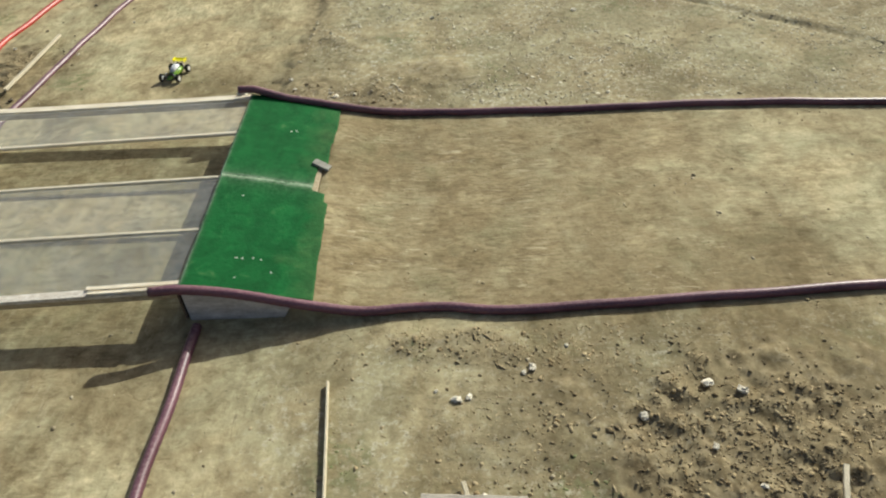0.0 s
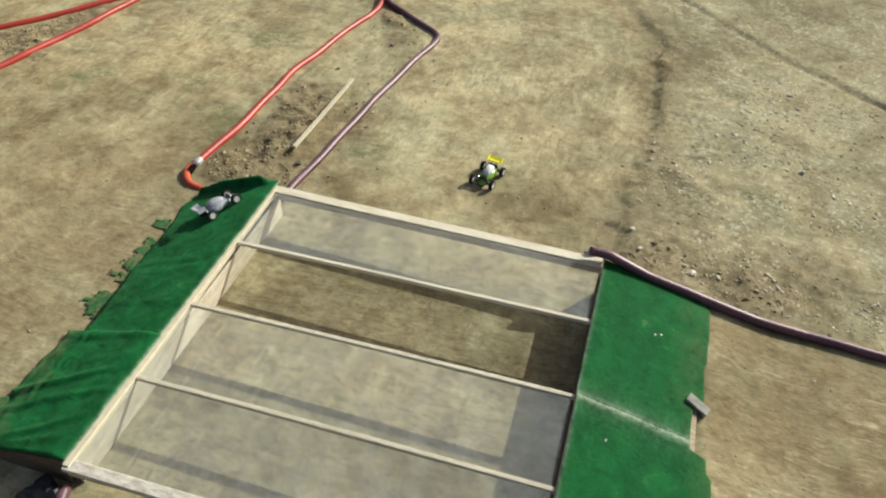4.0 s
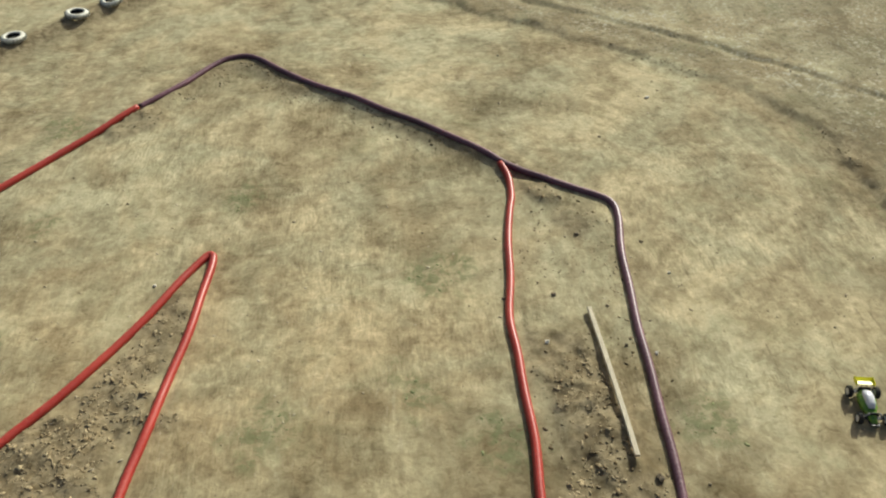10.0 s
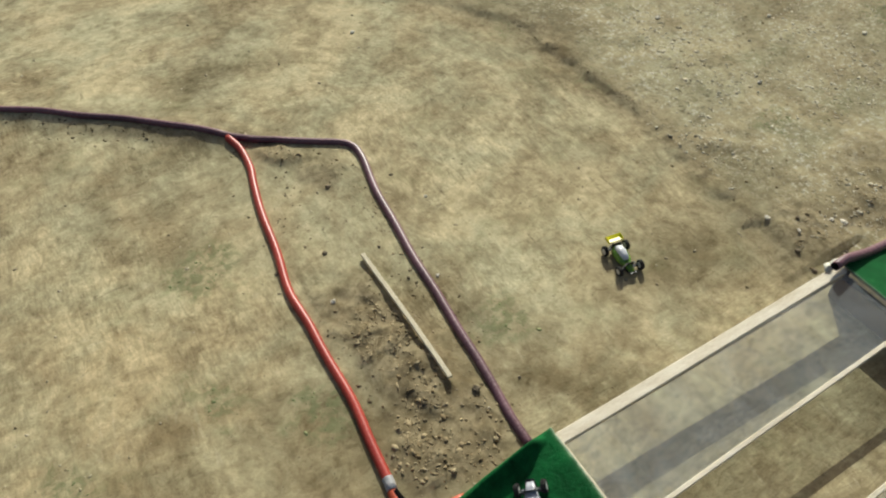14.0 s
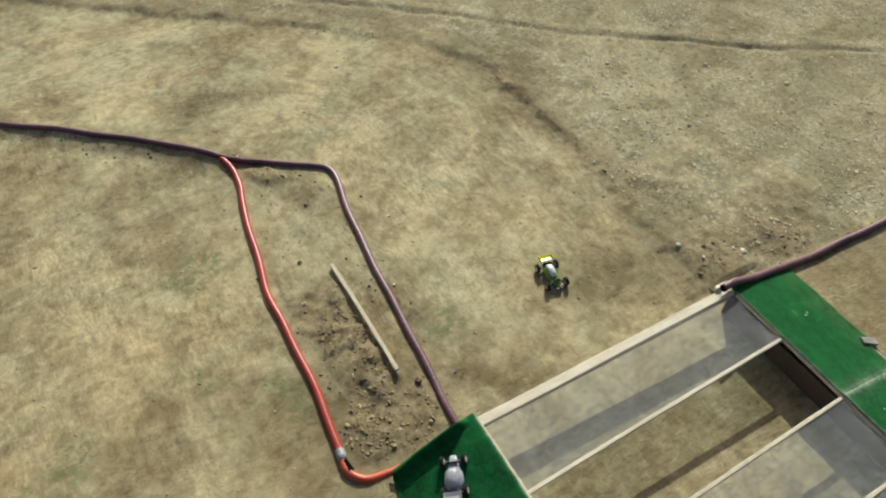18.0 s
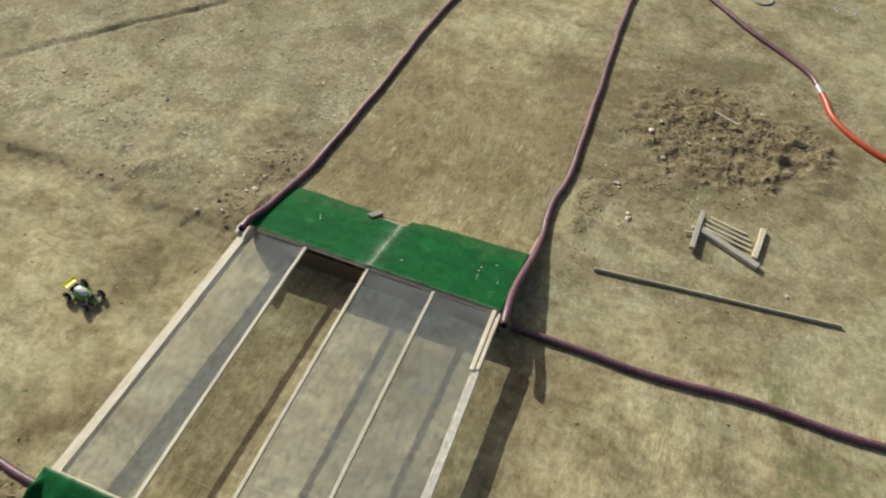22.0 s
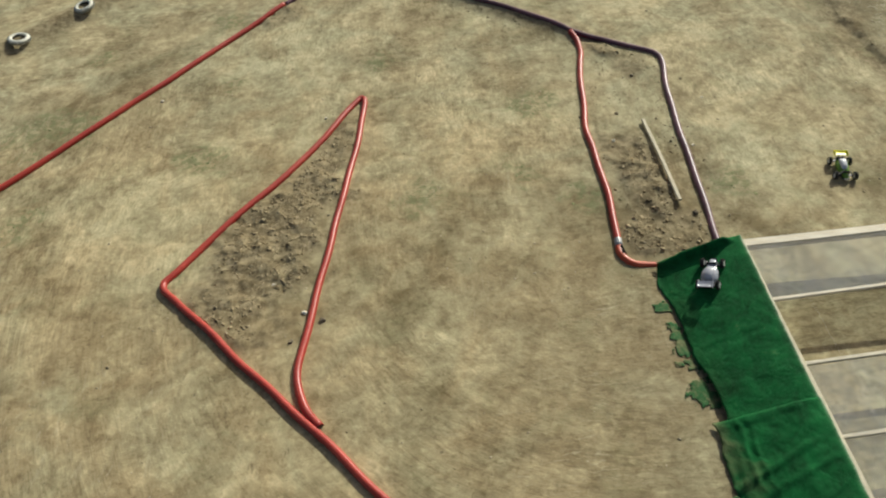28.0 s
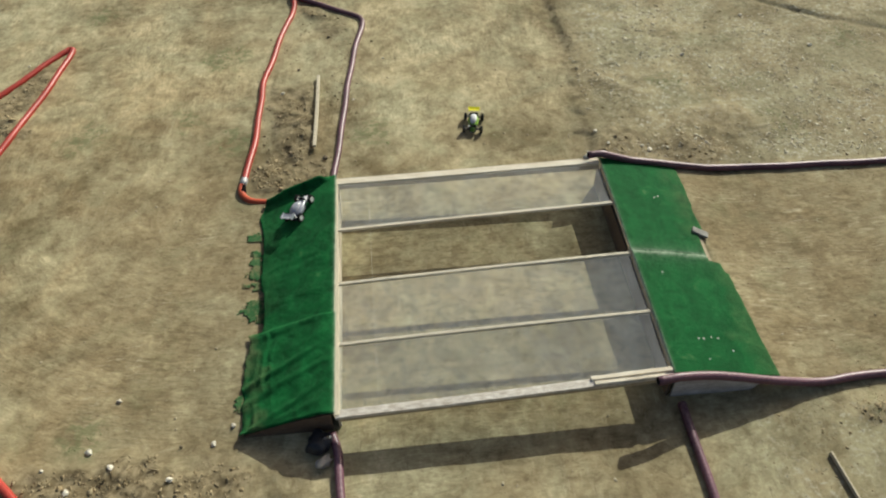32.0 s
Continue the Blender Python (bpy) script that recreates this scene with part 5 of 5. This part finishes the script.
# ---- clutter ----
def lump(size, seed, squash=0.7, subdivisions=2, rough=0.35):
    rng = random.Random(seed)
    bm = bmesh.new()
    bmesh.ops.create_icosphere(bm, subdivisions=subdivisions, radius=1.0)
    shift = Vector((rng.uniform(-50, 50), rng.uniform(-50, 50), rng.uniform(-50, 50)))
    stretch = Vector((rng.uniform(0.75, 1.25), rng.uniform(0.75, 1.25), squash))
    for v in bm.verts:
        k = 1 + rough * noise.noise(v.co * 1.3 + shift) + rough * 0.5 * noise.noise(v.co * 3.1 + shift)
        v.co = Vector((v.co.x * stretch.x, v.co.y * stretch.y, v.co.z * stretch.z)) * size * k
    return bm


sack = thing("rubbish_sack", "crumpled black plastic sack with pale scraps in the ramp's shade", "sack")
part("sack_body", lump(0.12, 5, 0.62, 3, 0.6), BAG, sack, smooth=True)
sack.matrix_world = pose(-6.80, 4.62, 0.065, 0, 0, 20)
rag = tagged(new("pale_rag", mesh_of("pale_rag", lump(0.075, 9, 0.35, 2, 0.9), CLOTH, True)), "small pale rag lying beside the sack", "rag")
rag.matrix_world = pose(-6.74, 4.40, 0.045, 5, 8, 30)
wad = tagged(new("pale_rag", mesh_of("pale_rag", lump(0.06, 12, 0.5, 2, 0.9), CLOTH, True)), "yellowish crumpled rag against the ramp board", "rag")
wad.matrix_world = pose(-6.70, 4.66, 0.07, 5, 30, 70)

def turf_scrap(cx, cy, rx, ry, seed):
    """A frayed scrap of turf trodden into the soil: a fine sheet with a torn outline and holes."""
    step = 0.011
    gx, gy = np.arange(cx - 1.5 * rx, cx + 1.5 * rx, step), np.arange(cy - 1.5 * ry, cy + 1.5 * ry, step)
    x, y = np.meshgrid(gx, gy)
    tear = 1.1 * fbm(x * 11, y * 11, seed, 4) + 1.0 * fbm(x * 34, y * 34, seed + 1, 2)
    inside = np.hypot((x - cx) / rx, (y - cy) / ry) + 1.3 * tear < 0.95
    z = ground_z(x.ravel(), y.ravel()).reshape(x.shape) + 0.006 + 0.02 * np.abs(fbm(x * 8, y * 8, seed + 2, 3))
    bm = bmesh.new()
    layer = bm.verts.layers.float.new("soiled")
    made = {}

    def corner(a, b):
        if (a, b) not in made:
            v = made[a, b] = bm.verts.new((x[a, b] + 0.004 * math.sin(17 * a + 5 * b), y[a, b] + 0.004 * math.cos(11 * b + 7 * a), z[a, b]))
            v[layer] = float(np.clip(0.42 + 1.5 * tear[a, b], 0.1, 0.85))
        return made[a, b]

    for a in range(len(gy) - 1):
        for b in range(len(gx) - 1):
            if inside[a, b]:
                bm.faces.new((corner(a, b), corner(a, b + 1), corner(a + 1, b + 1), corner(a + 1, b)))
    sheet = bmesh.ops.extrude_face_region(bm, geom=list(bm.faces))
    for v in [g for g in sheet["geom"] if isinstance(g, bmesh.types.BMVert)]:
        v.co.z += 0.004
    bmesh.ops.recalc_face_normals(bm, faces=bm.faces)
    return tagged(new("turf_scrap", mesh_of("turf_scrap", bm, FRINGE, True)), "frayed green turf scrap trodden into the soil", "turf scrap", "turf scraps")


for k, (cx, cy, rx, ry) in enumerate(((-7.79, 7.80, 0.11, 0.085), (-7.76, 7.46, 0.075, 0.10), (-7.71, 7.22, 0.13, 0.19), (-7.84, 6.95, 0.06, 0.05), (-7.67, 6.94, 0.09, 0.10), (-7.69, 6.58, 0.14, 0.18), (-7.60, 6.43, 0.15, 0.10), (-7.72, 5.2, 0.07, 0.14))):
    turf_scrap(cx + 0.03, cy, rx, ry, 200 + 3 * k)

wrap = tagged(new("pale_rag", mesh_of("pale_rag", lump(0.055, 31, 0.45, 2, 0.9), WHITE_PAINT, True)), "torn white plastic scrap on the beam end", "rag")
wrap.matrix_world = pose(-3.02, 8.50, deck_z(-3.0, 8.45) + 0.012, 10, 5, 20)

strip = plank((-3.05, 8.495, 0.552), (-2.86, 8.49, 0.545), 0.028, 0.008, 0.002, 0.008, 33, 8)
tagged(new("plastic_strip", mesh_of("plastic_strip", strip, WHITE_PAINT)), "torn white plastic strip lying along the pipe end", "plastic strip")

slab = tagged(new("concrete_scrap", mesh_of("concrete_scrap", box((0.22, 0.10, 0.035), (0, 0, 0), 0.009), DARK_CONCRETE)), "flat grey concrete scrap lying on the turf edge", "stone")
slab.matrix_world = pose(-1.805, 7.095, east_slope(-1.8) + 0.034, -4, 15, -24)

stone_meshes = [mesh_of("stone", lump(0.5, 70 + k, 0.6, 2, 0.8), STONE) for k in range(6)]
for k, (x, y, size) in enumerate(((0.47, 4.11, 0.12), (-0.21, 3.78, 0.11), (1.94, 3.86, 0.14), (0.39, 4.05, 0.07), (-0.39, 3.88, 0.06), (0.01, 2.86, 0.08), (1.85, 3.24, 0.09), (2.11, 2.87, 0.07), (-1.99, 9.13, 0.08), (1.88, 8.87, 0.08),
                                  (-7.58, 11.17, 0.10), (-2.62, 9.55, 0.09), (-2.5, 9.2, 0.08), (-9.0, 4.55, 0.09), (-8.35, 4.35, 0.10), (3.15, 2.2, 0.09), (4.05, 1.75, 0.13), (1.35, 3.55, 0.11), (0.9, 2.25, 0.06), (-7.75, 4.95, 0.07),
                                  (-12.35, 8.35, 0.10), (-12.8, 8.9, 0.08), (-0.6, 11.55, 0.12), (0.9, 12.75, 0.09), (-0.65, 13.65, 0.12), (-9.4, 4.3, 0.09), (-9.75, 4.6, 0.06), (-5.87, 12.1, 0.06), (-9.1, 5.4, 0.10), (-6.4, 10.9, 0.06), (1.74, 11.6, 0.11), (-1.9, 9.03, 0.11), (-1.0, 9.1, 0.08), (-15.2, 13.6, 0.09), (-12.2, 12.6, 0.08), (-0.79, 1.47, 0.08), (2.2, 3.75, 0.12), (-0.1, 3.8, 0.08), (-7.95, 4.75, 0.09), (-9.3, 4.78, 0.11), (0.8, 4.35, 0.07), (-5.0, 15.95, 0.10))):
    s = tagged(new("stone", stone_meshes[k % 6]), "pale rounded stone lying loose on the soil", "stone", "loose pale stones")
    s.matrix_world = pose(x, y, floor_z(x, y) + size * 0.12, 0, 0, 57 * k) @ Matrix.Diagonal((size * 0.62, size * 0.62, size * 0.62, 1))
clod_meshes = [mesh_of("soil_clod", lump(0.5, 90 + k, 0.75, 2, 0.5), DARK_STONE) for k in range(4)]
for k, (x, y, size) in enumerate(((-6.83, 9.42, 0.13), (-7.95, 11.9, 0.08), (-6.85, 12.9, 0.09), (-6.7, 11.05, 0.08), (-2.35, 9.35, 0.08), (-2.72, 9.0, 0.09), (-2.75, 8.72, 0.09), (-2.0, 9.3, 0.06), (-12.1, 8.2, 0.12), (-12.5, 7.9, 0.10), (-7.35, 11.9, 0.09), (-8.3, 4.75, 0.07))):
    s = tagged(new("soil_clod", clod_meshes[k % 4]), "dark damp lump of dug soil", "clod", "dark soil clods")
    s.matrix_world = pose(x, y, floor_z(x, y) + size * 0.08, 0, 0, 77 * k) @ Matrix.Diagonal((size * 0.62, size * 0.62, size * 0.6, 1))

# staple heads and paint flecks on the turf
for k, (x, y) in enumerate(((-2.42, 5.36), (-2.36, 5.36), (-2.26, 5.38), (-2.18, 5.37), (-2.38, 5.08), (-2.56, 6.35), (-2.05, 5.2), (-2.2, 7.75), (-2.26, 7.72))):
    s = tagged(new("turf_pin", mesh_of("turf_pin", box((0.022, 0.014, 0.005), (0, 0, 0), 0.0015), RIM_WHITE)), "small white pin head holding the turf", "pin", "turf pins")
    s.matrix_world = pose(x, y, east_slope(x) - LEAN * (NORTH - y) * (x + 1.7) / (EAST + 1.7) + 0.024, 0, 12, 50 * k)


# ---- scattered soil ----
ICO = np.array([(0, 0, -1), (0.7236, -0.5257, -0.4472), (-0.2764, -0.8506, -0.4472), (-0.8944, 0, -0.4472), (-0.2764, 0.8506, -0.4472), (0.7236, 0.5257, -0.4472),
                (0.2764, -0.8506, 0.4472), (-0.7236, -0.5257, 0.4472), (-0.7236, 0.5257, 0.4472), (0.2764, 0.8506, 0.4472), (0.8944, 0, 0.4472), (0, 0, 1)])


def ico_faces():
    near = [(a, b, c) for a in range(12) for b in range(a + 1, 12) for c in range(b + 1, 12)
            if all(np.linalg.norm(ICO[p] - ICO[q]) < 1.1 for p, q in ((a, b), (b, c), (a, c)))]
    out = []
    for a, b, c in near:
        n = np.cross(ICO[b] - ICO[a], ICO[c] - ICO[a])
        out.append((a, b, c) if n @ ICO[a] > 0 else (a, c, b))
    return np.array(out)


def scatter(name, x, y, size, material, label, category, rng, sink=0.0, shape=(1, 1, 0.6)):
    count = len(x)
    faces = ico_faces()
    turn = rng.uniform(0, 6.28, count)
    form = rng.uniform(0.45, 1.6, (count, 1, 3)) * np.array(shape)
    pts = ICO[None] * (1 + rng.uniform(-0.6, 0.5, (count, 12, 1))) * form * size[:, None, None] * 0.5
    c, s = np.cos(turn)[:, None], np.sin(turn)[:, None]
    pts = np.stack([pts[..., 0] * c - pts[..., 1] * s + x[:, None], pts[..., 0] * s + pts[..., 1] * c + y[:, None],
                    pts[..., 2] + (ground_z(x, y) + size * sink)[:, None]], -1)
    tris = (faces[None] + 12 * np.arange(count)[:, None, None]).reshape(-1, 3).astype(np.int32)
    me = bpy.data.meshes.new(name)
    me.vertices.add(count * 12)
    me.vertices.foreach_set("co", pts.astype(np.float32).ravel())
    me.loops.add(tris.size)
    me.loops.foreach_set("vertex_index", tris.ravel())
    me.polygons.add(len(tris))
    me.polygons.foreach_set("loop_start", np.arange(0, tris.size, 3, dtype=np.int32))
    me.update(calc_edges=True)
    me.materials.append(material)
    return tagged(new(name, me), label, category, kind="stuff")


rng = np.random.default_rng(4)
x, y = rng.uniform(-15, 5, 300000), rng.uniform(1, 15, 300000)
keep = heaps(x, y) * rng.uniform(0.3, 1, len(x)) + 1.1 * fbm(x * 1.7, y * 1.7, 88, 3) + 0.06 * ((x > 0) | (y < 5)) > 0.56
x, y = x[keep], y[keep]
scatter("soil_clods", x, y, 0.010 + 0.044 * rng.random(len(x)) ** 4.5, CLOD, "crumbly brown clods of freshly dug soil", "clods", rng, -0.05)
# crumbs along the worn ledge and the furrow
ledge_x, ledge_y = [], []
for chain, count in ((LEDGE, 2600), (FURROW, 600)):
    ends = np.array(chain)
    k = rng.integers(0, len(ends) - 1, count)
    f = rng.random(count)[:, None]
    place = ends[k] * (1 - f) + ends[k + 1] * f + rng.normal(0, 0.11, (count, 2))
    ledge_x.append(place[:, 0]), ledge_y.append(place[:, 1])
x, y = np.concatenate(ledge_x), np.concatenate(ledge_y)
keep = fbm(x * 0.9, y * 0.9, 77, 3) > 0.05
x, y = x[keep], y[keep]
scatter("ledge_crumbs", x, y, 0.010 + 0.035 * rng.random(len(x)) ** 6, CLOD, "brown soil crumbs along the worn lane edge", "clods", rng, -0.12)
# loose crumbs round the heap beside the trestle
x = np.concatenate([rng.normal(1.3, 1.7, 11000), rng.uniform(-2.4, 7, 8000), rng.normal(0.3, 0.8, 2500)])
y = np.concatenate([rng.normal(3.4, 0.9, 11000), rng.uniform(8.6, 13.0, 8000), rng.normal(4.35, 0.22, 2500)])
keep = ((y < 4.65) & (x > -2.4) | (y > 8.6)) & (fbm(x * 1.3, y * 1.3, 166, 3) + 0.25 * rng.random(len(x)) > 0.06)
x, y = x[keep], y[keep]
scatter("loose_crumbs", x, y, 0.010 + 0.036 * rng.random(len(x)) ** 8, CLOD, "tan crumbs of soil strewn round the heap", "clods", rng, -0.14)
# dry stalks and roots lying in the dug soil
x, y = rng.uniform(-15, 5, 90000), rng.uniform(1, 15, 90000)
keep = heaps(x, y) * rng.uniform(0.2, 1, len(x)) + 1.2 * fbm(x * 1.1, y * 1.1, 188, 3) > 0.62
x, y = x[keep], y[keep]
scatter("dry_stalks", x, y, 0.012 + 0.026 * rng.random(len(x)) ** 2, STRAW, "short dry stalks and roots in the dug soil", "stalks", rng, 0.25, (2.6, 0.32, 0.3))
# crumbs gathered along the pipes
px, py = [], []
for chain, count in (([(-0.7, 4.85), (0.9, 4.80), (2.5, 4.90), (4.1, 4.95)], 1300), ([(-0.7, 8.45), (1.9, 8.50), (5.5, 8.25)], 800), (PIPE_BERM, 900), ([(-6.7, 9.0), (-6.5, 12.6)], 300)):
    ends = np.array(chain)
    k = rng.integers(0, len(ends) - 1, count)
    f = rng.random(count)[:, None]
    place = ends[k] * (1 - f) + ends[k + 1] * f + rng.normal(0, 0.13, (count, 2))
    px.append(place[:, 0]), py.append(place[:, 1])
x, y = np.concatenate(px), np.concatenate(py)
keep = fbm(x * 1.1, y * 1.1, 177, 3) > -0.04
x, y = x[keep], y[keep]
scatter("pipe_side_crumbs", x, y, 0.009 + 0.034 * rng.random(len(x)) ** 5, CLOD, "brown crumbs gathered along the pipes", "clods", rng, -0.06)
# fine crumbs swept along the lane
x, y = rng.uniform(-1.55, 5.5, 1700), rng.uniform(4.95, 8.3, 1700)
keep = rng.random(len(x)) < np.exp(-(x + 1.6) / 3.0)
x, y = x[keep], y[keep]
scatter("lane_crumbs", x, y, 0.008 + 0.016 * rng.random(len(x)) ** 3, CLOD, "fine brown crumbs swept along the lane", "clods", rng, -0.05, (1.3, 0.9, 0.6))
# fine grit over the open ground
x, y = rng.uniform(-16, 9, 9000), rng.uniform(1, 18, 9000)
keep = ~((x > -7.75) & (x < -1.5) & (y > 4.75) & (y < 8.55)) & (fbm(x * 0.7, y * 0.7, 66, 3) > -0.05)
x, y = x[keep], y[keep]
scatter("grit", x, y, 0.008 + 0.035 * rng.random(len(x)) ** 5, GRIT, "pale and brown grit strewn over the soil", "grit", rng)
# low weeds on the patches of the plan
x, y = rng.uniform(-18, 4, 150000), rng.uniform(2, 17, 150000)
keep = weediness(x, y) * rng.uniform(0.0, 1, len(x)) > 0.66
x, y = x[keep], y[keep]
scatter("low_weeds", x, y, 0.010 + 0.020 * rng.random(len(x)) ** 3, WEED, "low green weeds trodden into the soil", "weeds", rng, 0.05, (1.5, 0.9, 0.16))
# dark crumbs between the two pipes and on the bank of the long one
x = np.concatenate([rng.uniform(-7.95, -6.35, 900), rng.uniform(-13.2, -7.2, 5200)])
y = np.concatenate([rng.uniform(8.8, 14.2, 900), rng.uniform(13.9, 18.0, 5200)])
gap, side = line_distance(x, y, PIPE_BERM)
keep = (np.arange(len(x)) < 900) | ((side > 0) & (gap > 0.05) & (gap < 0.5))
keep &= fbm(x * 1.3, y * 1.3, 277, 3) > -0.08
x, y = x[keep], y[keep]
scatter("bank_crumbs", x, y, 0.010 + 0.035 * rng.random(len(x)) ** 3, DARK_CRUMB, "dark damp crumbs of soil along the bank", "clods", rng, -0.05)
# chips of dried crust on the rough ground beyond the ledge
x, y = rng.uniform(-2.6, 7.5, 30000), rng.uniform(8.7, 15.0, 30000)
gap, side = line_distance(x, y, LEDGE)
keep = (side < 0) & (fbm(x * 0.9, y * 0.9, 377, 3) + 0.30 * fbm(x * 4, y * 4, 378, 2) + 0.30 * rng.random(len(x)) > 0.20)
x, y = x[keep], y[keep]
scatter("crust_chips", x, y, 0.010 + 0.036 * rng.random(len(x)) ** 3.2, CRUST, "pale chips of dried crust strewn on the rough soil", "soil chips", rng, -0.02, (1.4, 1.0, 0.32))
# dark crumbs fallen from the heap
x, y = rng.normal(2.1, 0.95, 5000), rng.normal(2.75, 0.85, 5000)
keep = (y < 4.5) & (fbm(x * 2.2, y * 2.2, 477, 3) + 0.25 * rng.random(len(x)) > 0.10)
x, y = x[keep], y[keep]
scatter("heap_crumbs", x, y, 0.009 + 0.028 * rng.random(len(x)) ** 3, DARK_CRUMB, "dark crumbs fallen from the soil heap", "clods", rng, 0.05)
